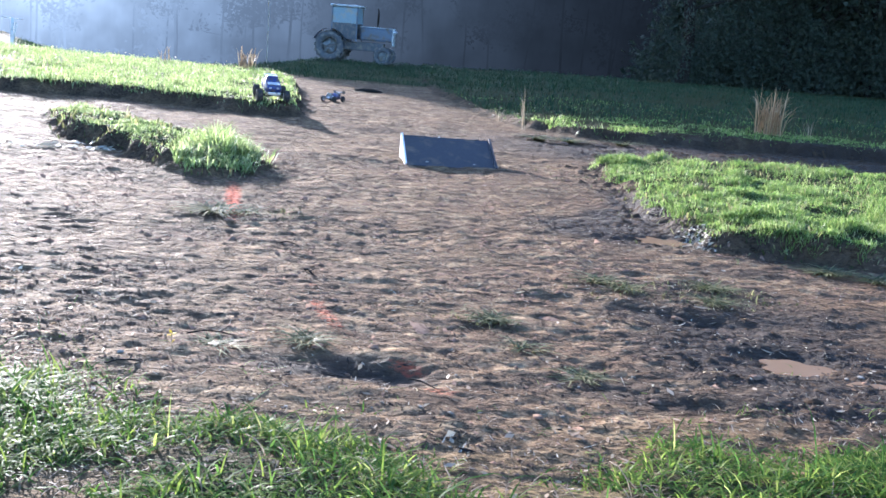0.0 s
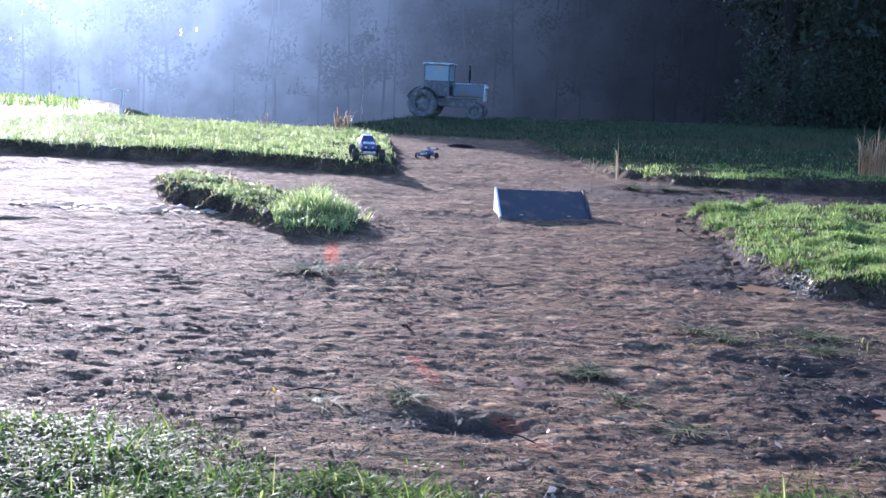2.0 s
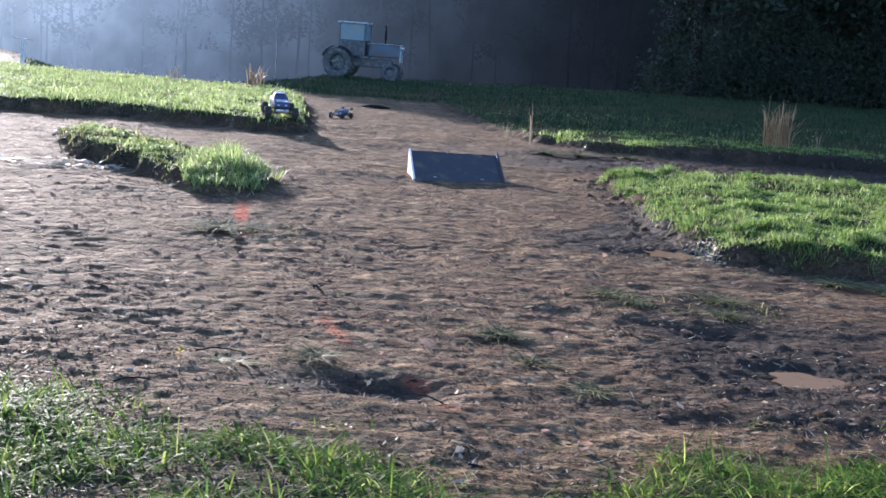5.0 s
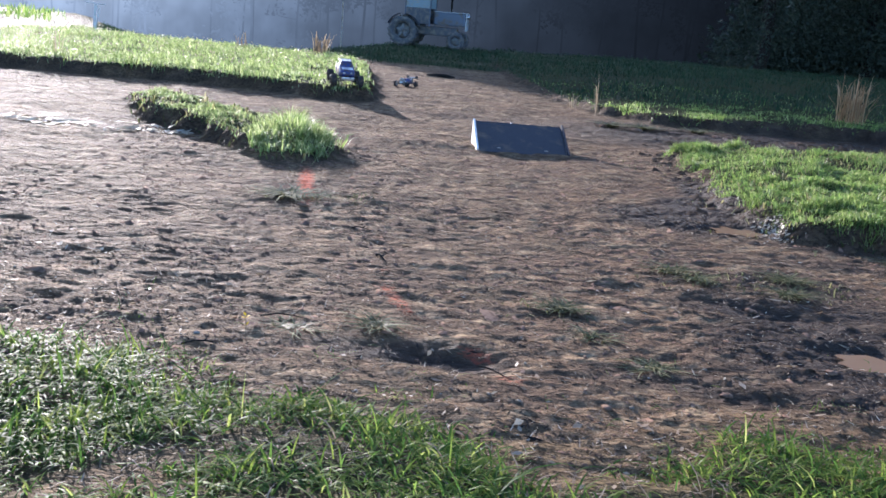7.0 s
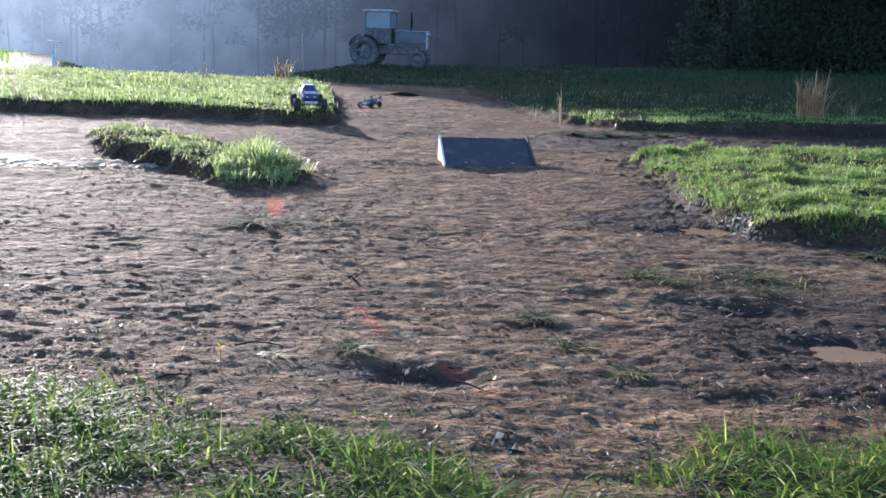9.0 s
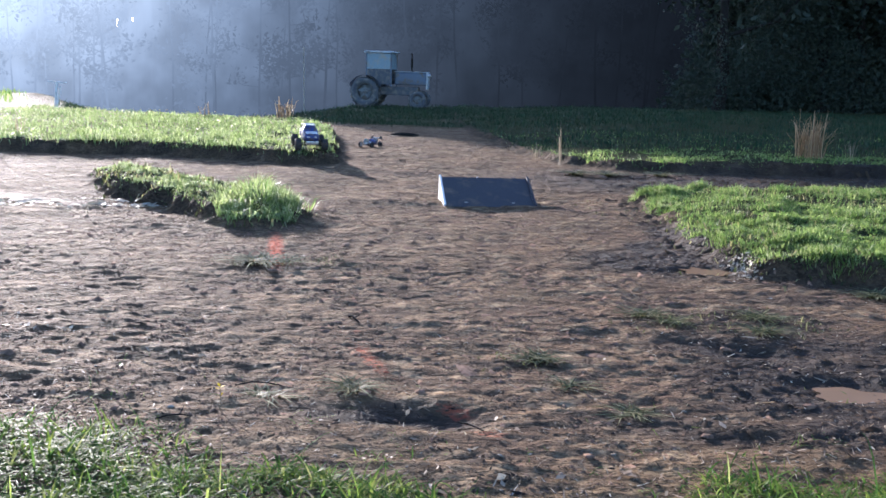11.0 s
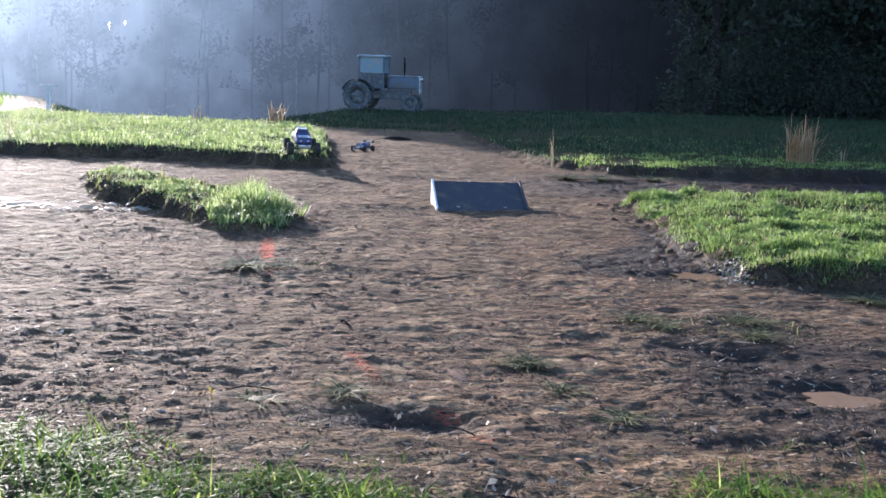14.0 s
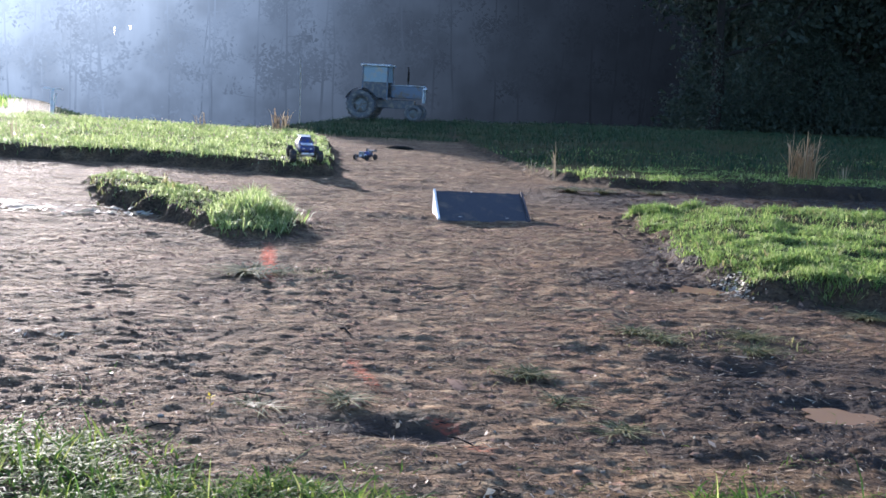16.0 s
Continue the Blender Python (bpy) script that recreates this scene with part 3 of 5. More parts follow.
def arched(name, x, y, long, wide, stiff, material, label):
    """One mesh of long blades that arch over, each a ribbon of five joints with a folded tip."""
    n = len(x)
    length = long * np.exp(RNG.normal(0, 0.32, n)) * (1 + 0.45 * wobble(x, y, 0.18, 51))
    w = wide * RNG.uniform(0.55, 1.3, n)
    th = RNG.uniform(0, 2 * math.pi, n) + 0.8 * wobble(x, y, 0.16, 54)
    a0 = np.clip(RNG.normal(0.5 / stiff, 0.3, n), 0.0, 1.35)
    bend = np.clip(RNG.normal(1.0 / stiff, 0.4, n), 0.1, 1.9)
    dx, dy = np.cos(th), np.sin(th)
    side = th + math.pi / 2 + RNG.normal(0, 0.4, n)
    sx, sy = np.cos(side) * w / 2, np.sin(side) * w / 2
    px, py, pz = x.copy(), y.copy(), ground_z(x, y) - 0.006
    low = pz + 0.004
    v = np.empty((n, 9, 3))
    for k, wid in enumerate((0.8, 1.0, 0.95, 0.7, 0.0)):
        if wid:
            v[:, 2 * k] = np.stack([px - sx * wid, py - sy * wid, pz], 1)
            v[:, 2 * k + 1] = np.stack([px + sx * wid, py + sy * wid, pz], 1)
        else:
            v[:, 8] = np.stack([px, py, pz], 1)
        a = a0 + bend * (k + 0.5) / 4
        px, py = px + dx * np.sin(a) * length / 4, py + dy * np.sin(a) * length / 4
        pz = np.maximum(pz + np.cos(a) * length / 4, low + 0.004 * k)
    f = np.array([(0, 1, 3), (0, 3, 2), (2, 3, 5), (2, 5, 4), (4, 5, 7), (4, 7, 6), (6, 7, 8)])[None] + 9 * np.arange(n)[:, None, None]
    ob = part(name, quick_mesh(name, v.reshape(-1, 3), f.reshape(-1, 3)), material)
    return tagged(ob, label, "grass", kind="stuff")


def scatter(n, x0, x1, y0, y1, keep):
    """Random places in a rectangle, thinned by a chance that keep(x, y) gives."""
    x, y = RNG.uniform(x0, x1, n), RNG.uniform(y0, y1, n)
    ok = RNG.random(n) < keep(x, y)
    return x[ok], y[ok]


def clumpy(x, y, size, shift):
    return np.clip(0.72 + 0.75 * wobble(x, y, size, shift), 0.08, 1)


def patch(poly, x, y, reach=0.0):
    """Chance of turf: ragged at the rim, spilling down the bank by reach."""
    return ramp01(inside(poly, x, y) + reach + 0.1 * wobble(x, y, 0.5, 4) + 0.06 * wobble(x, y, 0.17, 5) + 0.07 * wobble(x, y, 0.09, 64), -0.03, 0.1)


BARE = [(-0.66, 3.0, 0.26, 0.16), (-1.2, 2.62, 0.3, 0.09), (0.34, 3.05, 0.26, 0.2), (-0.6, 2.55, 0.2, 0.12), (0.62, 2.75, 0.2, 0.3), (-0.1, 2.6, 0.25, 0.06)]  # x, y, half sizes
THICK = [(-1.9, 3.25, 0.7, 0.5), (-0.25, 3.1, 0.26, 0.26), (1.1, 3.32, 0.34, 0.3)]


def sward(x, y):
    """Chance of a blade in the near grass, which stands in clumps with bare soil between."""
    c = ramp01(near_edge(x) - y + 0.12 * wobble(x, y, 0.22, 21), -0.04, 0.14)
    c *= 0.06 + 0.94 * ramp01(wobble(x, y, 0.2, 22) + 0.55 * wobble(x, y, 0.09, 52), -0.55, 0.25)
    for cx, cy, a, b in THICK:
        c = np.maximum(c, 0.85 * ramp01(1.25 - np.hypot((x - cx) / a, (y - cy) / b) + 0.4 * wobble(x, y, 0.12, 89), 0.0, 0.35) * (0.45 + 0.55 * ramp01(wobble(x, y, 0.08, 88), -0.4, 0.3)))
    for cx, cy, a, b in BARE:
        c *= 1 - 0.93 * np.clip(1.6 * np.exp(-((x - cx) / a) ** 2 - ((y - cy) / b) ** 2), 0, 1)
    return c * ramp01(3.4 - np.abs(x) + 0.4 * wobble(x, y, 0.6, 92), 0.0, 1.0) * ramp01(y - 1.6 + 0.4 * wobble(x, y, 0.6, 91), 0.0, 0.7)


x, y = scatter(100000, -3.4, 3.4, 1.6, 4.6, sward)
arched("grass", x, y, 0.086, 0.0072, 0.66, GRASS_LONG, "long green grass with dewy blades at the dirt's edge")
x, y = scatter(10000, -3.4, 3.4, 1.6, 4.6, lambda x, y: sward(x, y) ** 1.5)
arched("grass", x, y, 0.11, 0.008, 0.62, GRASS_LONG, "tall arching grass blades standing above the sward")
x, y = scatter(14000, -3.4, 3.4, 1.6, 4.6, lambda x, y: 0.75 * ramp01(near_edge(x) - y, -0.2, 0.3) * clumpy(x, y, 0.3, 92))
arched("straw", x, y, 0.1, 0.005, 0.45, DRY, "dead tan straw lying among the grass")
x, y = scatter(60000, -9, 9, -6, 4.4, lambda x, y: np.maximum(ramp01(np.abs(x), 2.6, 3.4) * ramp01(near_edge(x) - y, -0.04, 0.2), ramp01(2.2 - y, 0, 0.6)) * clumpy(x, y, 0.35, 75))
blades("grass", x, y, 0.11, 0.014, 0.8, GRASS_LONG, "uneven green lawn grass beside the track")
x, y = scatter(15000, -3, 2.8, 3.1, 5.4, lambda x, y: np.exp(-np.abs(y - near_edge(x) - 0.12) * 4.2) * ramp01(wobble(x, y, 0.2, 23), 0.0, 0.45))
arched("grass", x, y, 0.06, 0.0048, 0.6, GRASS_LONG, "thin trampled grass sprouting from bare soil")
x, y = scatter(11000, -3, 2.8, 2.2, 5.2, lambda x, y: np.exp(-np.abs(y - near_edge(x)) * 2.2))
arched("straw", x, y, 0.055, 0.004, 0.4, DRY, "dead straw lying flat on the soil")
x, y = scatter(120000, -13.6, -2.6, 15.7, 29.2, lambda x, y: patch(LEFT_BANK, x, y) * clumpy(x, y, 0.6, 24) * np.clip(1.5 - (y - 16) / 14, 0.35, 1))
blades("grass", x, y, 0.12, 0.013, 0.8, GRASS_HAZED, "bright backlit green grass on a raised bank, paled for haze")
spill = lambda x: 0.02 * ramp01(x, -2.9, -2.3)
x, y = scatter(80000, -5.9, -1.4, 8.6, 13.8, lambda x, y: patch(ISLAND, x, y, spill(x)) * clumpy(x, y, 0.26, 25) * np.where(x > -2.7, 1, np.maximum(0.07 * clumpy(x, y, 0.15, 65), ramp01(inside(ISLAND_FRONT, x, y), -0.9, -0.3))))
tall = np.clip(0.5 + 1.3 * ramp01(x, -3.1, -2.4), 0.5, 1.8) * (0.75 + 0.45 * wobble(x, y, 0.25, 66))
blades("grass", x, y, 0.15 * tall, 0.011, 0.82, GRASS_HAZED, "tufted green grass on a small island of turf, paled for haze")
x, y = scatter(3500, -5.8, -1.4, 8.6, 13.6, lambda x, y: patch(ISLAND, x, y, 0.1 + spill(x)) * clumpy(x, y, 0.2, 67))
blades("weeds", x, y, 0.085, 0.017, 0.75, WEED, "broad-leaved weeds among the island's grass")
x, y = scatter(280000, 1.4, 6.6, 7.0, 13.4, lambda x, y: patch(RIGHT_BANK, x, y) * np.clip(0.62 + 0.8 * wobble(x, y, 0.19, 26), 0.04, 1) * clumpy(x, y, 0.7, 55))
blades("grass", x, y, 0.085 * (0.8 + 0.5 * wobble(x, y, 0.3, 68)), 0.0062, 0.82, GRASS, "lush short green grass on a raised turf patch")
x, y = scatter(8000, 1.4, 6.6, 6.9, 13.4, lambda x, y: patch(RIGHT_BANK, x, y, 0.08) * clumpy(x, y, 0.25, 69))
blades("weeds", x, y, 0.07, 0.014, 0.8, WEED, "broad-leaved weeds in short turf")
x, y = scatter(5200, 0.9, 4.0, 7.0, 13.0, lambda x, y: np.exp(-np.maximum(0, -inside(RIGHT_BANK, x, y)) * 6) * ramp01(wobble(x, y, 0.16, 70), 0.0, 0.5) * ramp01(-inside(RIGHT_BANK, x, y), 0, 0.05))
blades("weeds", x, y, 0.06, 0.012, 0.9, WEED, "torn weeds trodden into mud beside the turf")
# Bright grass thins out where the dark-coloured shade grass takes over.
x, y = scatter(120000, -0.2, 12, 16.0, 26, lambda x, y: patch(FAR_BANK, x, y) * clumpy(x, y, 0.5, 27) * np.clip(1.2 - (y - 17.2) / 2.0, 0.06, 1) * ramp01(wobble(x, y * 0.6, 0.9, 98), -0.7, 0.2))
blades("grass", x, y, 0.085 * (0.85 + 0.5 * wobble(x, y, 0.6, 71)), 0.011, 0.8, GRASS, "green grass along the far edge of the track")
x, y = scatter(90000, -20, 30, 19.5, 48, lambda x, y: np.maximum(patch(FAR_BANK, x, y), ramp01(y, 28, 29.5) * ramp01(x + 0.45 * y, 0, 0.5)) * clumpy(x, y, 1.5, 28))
blades("grass", x, y, 0.15, 0.022, 0.65, GRASS_SHADE_TONE, "rough grass in front of the woods, shade put into its colour")
x, y = scatter(22000, -70, -16, 36, 80, lambda x, y: ramp01(y - 36, 0, 2) * ramp01(-x - 0.47 * y, 0, 2) * clumpy(x, y, 2.5, 29))
blades("grass", x, y, 0.26, 0.06, 0.35, GRASS, "pale sunlit meadow grass")


# ---- weeds and single plants ----
def tuft(name, cx, cy, n, high, wide, lean, material, label, category, spread=0.08, width_y=1.0, deep=0.01, flat=1.0):
    """A clump of blades or stems as one plant."""
    r = np.random.default_rng(int(abs(cx * 131 + cy * 717)) + n)
    vs, fs = [], []
    for k in range(n):
        a, d = r.uniform(0, 2 * math.pi), spread * math.sqrt(r.random())
        px, py = d * math.cos(a), d * math.sin(a) * width_y
        h, w, b = high * r.uniform(0.6, 1.15), wide * r.uniform(0.7, 1.3), np.clip(r.normal(lean, 0.2), 0.02, 0.95)
        out = r.uniform(0, 2 * math.pi)
        ox, oy, qx, qy = math.cos(out), math.sin(out), -math.sin(out) * w / 2, math.cos(out) * w / 2
        base = len(vs)
        for s, (along, up, wid) in enumerate(((0, -deep / h, 0.7), (0.18 * b, 0.4, 1.0), (0.55 * b, 0.8 - 0.2 * b, 0.8), (1.05 * b, 1 - 0.45 * b, 0.12))):
            bx, by, bz = px + ox * along * h, py + oy * along * h * width_y, up * h * (flat if s else 1)
            vs += [(bx - qx * wid, by - qy * wid, bz), (bx + qx * wid, by + qy * wid, bz)]
        fs += [(base + 2 * s, base + 2 * s + 1, base + 2 * s + 3, base + 2 * s + 2) for s in range(3)]
    ob = part(name, quick_mesh(name, vs, fs), material)
    ob.location = (cx, cy, float(ground_z(cx, cy)))
    return tagged(ob, label, category)


for cx, cy, n, high in ((0.27, 5.17, 60, 0.15), (0.98, 6.23, 50, 0.17), (1.12, 6.08, 36, 0.15), (1.72, 6.33, 60, 0.2), (1.64, 5.95, 50, 0.17), (0.66, 4.39, 40, 0.12), (0.42, 4.72, 24, 0.12), (-0.62, 4.5, 36, 0.17), (-1.0, 4.35, 30, 0.14)):
    tuft("weed_tuft", cx, cy, 2 * n, 1.35 * high, 0.008, 0.9, WEED, "small flattened green weed tuft in bare dirt", "weed", 0.07, 0.9, 0.01, 0.16)
for cx, cy, n, high in ((-1.8, 7.46, 60, 0.32), (-1.62, 7.6, 30, 0.2), (1.24, 15.5, 60, 0.4), (1.75, 15.75, 64, 0.45), (2.6, 15.9, 50, 0.42), (2.75, 7.15, 50, 0.24), (3.05, 6.95, 44, 0.22)):
    tuft("weed_tuft", cx, cy, 2 * n, 1.25 * high, 0.012, 0.9, WEED, "ragged green weed clump torn from the turf", "weed", 0.1, 0.9, 0.01, 0.16)
spots = [(0.27, 5.17), (0.98, 6.23), (1.15, 6.05), (1.35, 6.3), (1.72, 6.33), (1.95, 6.2), (1.64, 5.95), (-1.75, 7.42), (-1.35, 7.6)]
x = np.concatenate([RNG.normal(cx, 0.14, 60) for cx, cy in spots])
y = np.concatenate([RNG.normal(cy, 0.09, 60) for cx, cy in spots])
blades("weeds", x, y, 0.045, 0.007, 0.96, WEED, "straggling weeds trodden flat on bare dirt")
tuft("dry_grass_tuft", 5.5, 18.0, 120, 0.78, 0.017, 0.38, RUSTY_STEM, "tall dry tan grass tuft standing in green turf", "grass tuft", 0.25)
tuft("dry_grass_tuft", 6.2, 18.0, 10, 0.42, 0.012, 0.12, DRY, "few thin dry stems in green turf", "grass tuft", 0.08)
tuft("dry_grass_tuft", 1.12, 17.5, 7, 0.72, 0.012, 0.16, DRY, "slender pale dry stalks at the turf's edge", "grass tuft", 0.06)
tuft("dry_grass_tuft", 0.75, 18.9, 7, 0.3, 0.012, 0.2, DRY, "short pale dry stalks at the turf's edge", "grass tuft", 0.06)
tuft("dry_grass_tuft", -5.6, 26.0, 40, 0.55, 0.03, 0.4, DRY, "spreading dry weed clump behind the grass bank", "grass tuft", 0.22)
tuft("dry_grass_tuft", -7.6, 25.8, 12, 0.42, 0.022, 0.2, DRY, "thin dry stems behind the grass bank", "grass tuft", 0.15)
tuft("dry_grass_tuft", -8.4, 17.2, 8, 0.38, 0.014, 0.15, DRY, "thin pale stems on the grass bank", "grass tuft", 0.08)


def seedling():
    z = float(ground_z(-1.14, 4.12))
    top = thing("yellow_seedling", "small yellow-leaved seedling on a thin stem", "plant", pose(-1.14, 4.12, z))
    part("stem", tubes("stem", [([(0, 0, -0.01), (0.004, 0, 0.05), (0.0, 0.003, 0.105)], [0.003, 0.0025, 0.0015]), ([(0.003, 0, 0.04), (0.018, 0.004, 0.06)], [0.0018, 0.001])]), DRY, top)
    for a, h in ((0, 0.1), (2.2, 0.105), (4.1, 0.095), (1.1, 0.062)):
        v = [(0, 0, 0), (0.012, -0.007, 0.004), (0.028, 0, 0.002), (0.012, 0.007, 0.004)]
        part("leaf", quick_mesh("leaf", v, [(0, 1, 2, 3)]), YELLOW, top, at=pose(0, 0, h, 0, -25, math.degrees(a)))


seedling()


def twig(name, cx, cy, length, turn, thick, label):
    r = random.Random(int(cx * 1000))
    pts = [(length * (k / 4 - 0.5), 0.02 * r.uniform(-1, 1) * length * 3, thick * 0.5 + 0.012 * math.sin(k * 1.3)) for k in range(5)]
    side = [pts[2], (pts[2][0] + length * 0.15, length * 0.14, pts[2][2] + 0.02)]
    ob = part(name, tubes(name, [(pts, [thick, thick * 0.9, thick * 0.8, thick * 0.6, thick * 0.3]), (side, [thick * 0.5, thick * 0.25])], 7), BARK)
    ob.matrix_basis = pose(cx, cy, float(ground_z(cx, cy)) + 0.004, 0, 0, turn)
    return tagged(ob, label, "twig")


twig("twig", -0.8, 5.82, 0.14, -50, 0.008, "short dark broken twig on bare dirt")
twig("twig", -1.02, 4.5, 0.3, 12, 0.004, "thin dark twig lying on dirt")
twig("twig", -0.02, 4.05, 0.26, -40, 0.004, "dark stick lying beside a muddy dip")
twig("twig", -1.28, 4.0, 0.2, 38, 0.004, "thin dark twig at the grass edge")
twig("twig", -1.05, 6.6, 0.16, 10, 0.004, "short dark twig on bare dirt")


def lump(r, seed, squash=0.6):
    """An uneven clod or stone, 80 faces."""
    bm = bmesh.new()
    bmesh.ops.create_icosphere(bm, subdivisions=2, radius=r)
    for v in bm.verts:
        k = 1 + 0.5 * noise.noise(v.co / r * 1.4 + Vector((seed * 3.7, seed, 0))) + 0.14 * noise.noise(v.co / r * 3.1 + Vector((0, seed * 5.1, 2)))
        v.co = Vector((v.co.x * k * 1.2, v.co.y * k * 0.85, v.co.z * k * squash))
    return bm


def scatter_lumps(name, places, sizes, material, label, category):
    """Many small clods or bits as one mesh."""
    vs, fs, n = [], [], 0
    for s in range(6):
        bm = bmesh.new()
        bmesh.ops.create_icosphere(bm, subdivisions=1, radius=1)
        v0 = np.array([v.co[:] for v in bm.verts])
        f0 = np.array([[v.index for v in f.verts] for f in bm.faces])
        bm.free()
        v0 = v0 * (1 + 0.35 * np.random.default_rng(s).uniform(-1, 1, (len(v0), 1)))
        for (px, py), r in zip(places[s::6], sizes[s::6]):
            a = RNG.uniform(0, 6.28)
            rot = np.array([[math.cos(a), -math.sin(a), 0], [math.sin(a), math.cos(a), 0], [0, 0, 1]])
            v = (v0 * (r, r * RNG.uniform(0.5, 1), r * RNG.uniform(0.35, 0.65))) @ rot.T + (px, py, float(ground_z(px, py)) + 0.1 * r)
            vs.append(v)
            fs.append(f0 + n)
            n += len(v)
    ob = part(name, quick_mesh(name, np.concatenate(vs), np.concatenate(fs)), material)
    return tagged(ob, label, category, kind="stuff")


x, y = scatter(150, -3, 3, 3.3, 9, lambda x, y: ramp01(wobble(x, y, 0.4, 31), -0.2, 0.6))
scatter_lumps("clods", np.stack([x, y], 1), np.exp(RNG.normal(math.log(0.011), 0.45, len(x))), CLOD, "loose crumbled clods of dry brown earth", "earth clods")
x, y = scatter(1500, -2.8, 2.6, 3.0, 8.5, lambda x, y: 0.15 + 0.6 * np.exp(-np.maximum(0, y - near_edge(x)) * 1.5))
scatter_lumps("pebbles", np.stack([x, y], 1), np.exp(RNG.normal(math.log(0.0055), 0.35, len(x))), PALE_STONE, "tiny pale pebbles and bits scattered on dirt", "pebbles")
for k, (cx, cy, r) in enumerate(((0.9, 4.42, 0.016), (1.98, 7.7, 0.026), (2.06, 7.62, 0.02), (1.9, 7.82, 0.018), (0.6, 5.3, 0.018), (-1.35, 4.1, 0.022), (-0.05, 3.78, 0.018), (0.07, 3.75, 0.016), (1.3, 16.1, 0.04), (1.95, 4.62, 0.022), (2.05, 4.7, 0.03))):
    ob = part("stone", lump(0.6 * r, k + 1, 0.5), PALE_STONE)
    ob.matrix_basis = pose(cx, cy, float(ground_z(cx, cy)) + 0.15 * r, 0, 0, 47 * k)
    tagged(ob, "small pale mud-smeared stone on damp dirt", "stone", "stones on the track")
for k, (cx, cy, r) in enumerate(((-1.6, 7.15, 0.06), (-1.45, 7.3, 0.045), (-1.25, 8.35, 0.07), (-1.05, 8.4, 0.055), (-0.55, 4.42, 0.05), (-0.3, 4.48, 0.045), (0.95, 4.15, 0.04), (1.55, 5.2, 0.05), (1.35, 5.6, 0.05), (1.5, 4.55, 0.045), (1.1, 15.4, 0.12), (1.6, 15.35, 0.15), (2.2, 15.5, 0.13), (2.8, 15.4, 0.12))):
    ob = part("clod", lump(0.6 * r, k + 40, 0.4), CLOD)
    ob.matrix_basis = pose(cx, cy, float(ground_z(cx, cy)) + 0.1 * r, 0, 0, 61 * k)
    tagged(ob, "lump of dark churned earth", "clod", "clods on the track")


def open_dirt(x, y, clear):
    """Only places clear of the raised turf."""
    ok = np.max(turf(x, y), axis=0) < -clear
    return x[ok], y[ok]


def flakes(name, x, y, size, material, label, long=1.5, clear=0.25):
    """Flat scraps lying on the ground, a little tilted."""
    x, y = open_dirt(x, y, clear)
    n = len(x)
    a, w = RNG.uniform(0, 6.28, n), size * np.exp(RNG.normal(0, 0.4, n))
    v = np.empty((n, 4, 3))
    tilt = RNG.normal(0, 0.35, n)
    for k, (u, q) in enumerate(((-long, 0), (0, -0.5), (long, 0.1), (0, 0.6))):
        px, py = x + w * (u * np.cos(a) - q * np.sin(a)), y + w * (u * np.sin(a) + q * np.cos(a))
        v[:, k] = np.stack([px, py, ground_z(px, py) + 0.003 + w * (0.35 + tilt * q)], 1)
    ob = part(name, quick_mesh(name, v.reshape(-1, 3), np.arange(4 * n).reshape(n, 4)), material)
    return tagged(ob, label, "litter", kind="stuff")


x, y = scatter(1300, -2.8, 2.8, 2.8, 6.0, lambda x, y: np.exp(-np.maximum(0, y - near_edge(x) - 0.4) * 1.6))
flakes("leaf_litter", x, y, 0.009, DRY, "scraps of pale dead leaves on soil")


def crumbs(name, x, y, size, material, label):
    """Small sharp bits of soil, each a low crooked pyramid."""
    size = np.interp(y, (0, 20), (size, size)) if np.ndim(size) == 0 else size
    ok = np.max(turf(x, y), axis=0) < -0.02
    x, y, size = x[ok], y[ok], size[ok]
    n = len(x)
    a, w = RNG.uniform(0, 6.28, n), size * np.exp(RNG.normal(0, 0.45, n))
    v = np.empty((n, 5, 3))
    for k, (u, q) in enumerate(((-1.4, -0.5), (1.2, -0.7), (1.5, 0.5), (-1.1, 0.7))):
        u, q = u * RNG.uniform(0.6, 1.3, n), q * RNG.uniform(0.6, 1.3, n)
        px, py = x + w * (u * np.cos(a) - q * np.sin(a)), y + w * (u * np.sin(a) + q * np.cos(a))
        v[:, k] = np.stack([px, py, ground_z(px, py) - 0.002], 1)
    v[:, 4] = np.stack([x + w * RNG.normal(0, 0.4, n), y + w * RNG.normal(0, 0.4, n), ground_z(x, y) + w * RNG.uniform(0.2, 0.65, n)], 1)
    f = np.array([(0, 1, 4), (1, 2, 4), (2, 3, 4), (3, 0, 4)])[None] + 5 * np.arange(n)[:, None, None]
    ob = part(name, quick_mesh(name, v.reshape(-1, 3), f.reshape(-1, 3)), material)
    return tagged(ob, label, "soil", kind="stuff")


x, y = scatter(60000, -4.2, 3.6, 3.1, 12, lambda x, y: (0.15 + 0.8 * ramp01(wobble(x, y, 0.45, 37), -0.3, 0.6)) * np.clip(1.5 - y / 9, 0.25, 1) * np.clip(1.3 - 2 * wetness(x, y), 0, 1))
crumbs("soil_crumbs", x, y, 0.0036 + 0.0007 * y, CLOD, "loose crumbs of trodden brown soil")
x, y = scatter(42000, -3.2, 3.2, 3.0, 6.2, lambda x, y: (0.15 + 0.85 * ramp01(wobble(x, y, 0.28, 99), -0.2, 0.5)) * np.clip(1.6 - (y - 3) / 2.2, 0.1, 1))
crumbs("soil_crumbs", x, y, 0.0052 + 0 * x, DARK_CLOD, "dark damp crumbs of kicked-up soil")
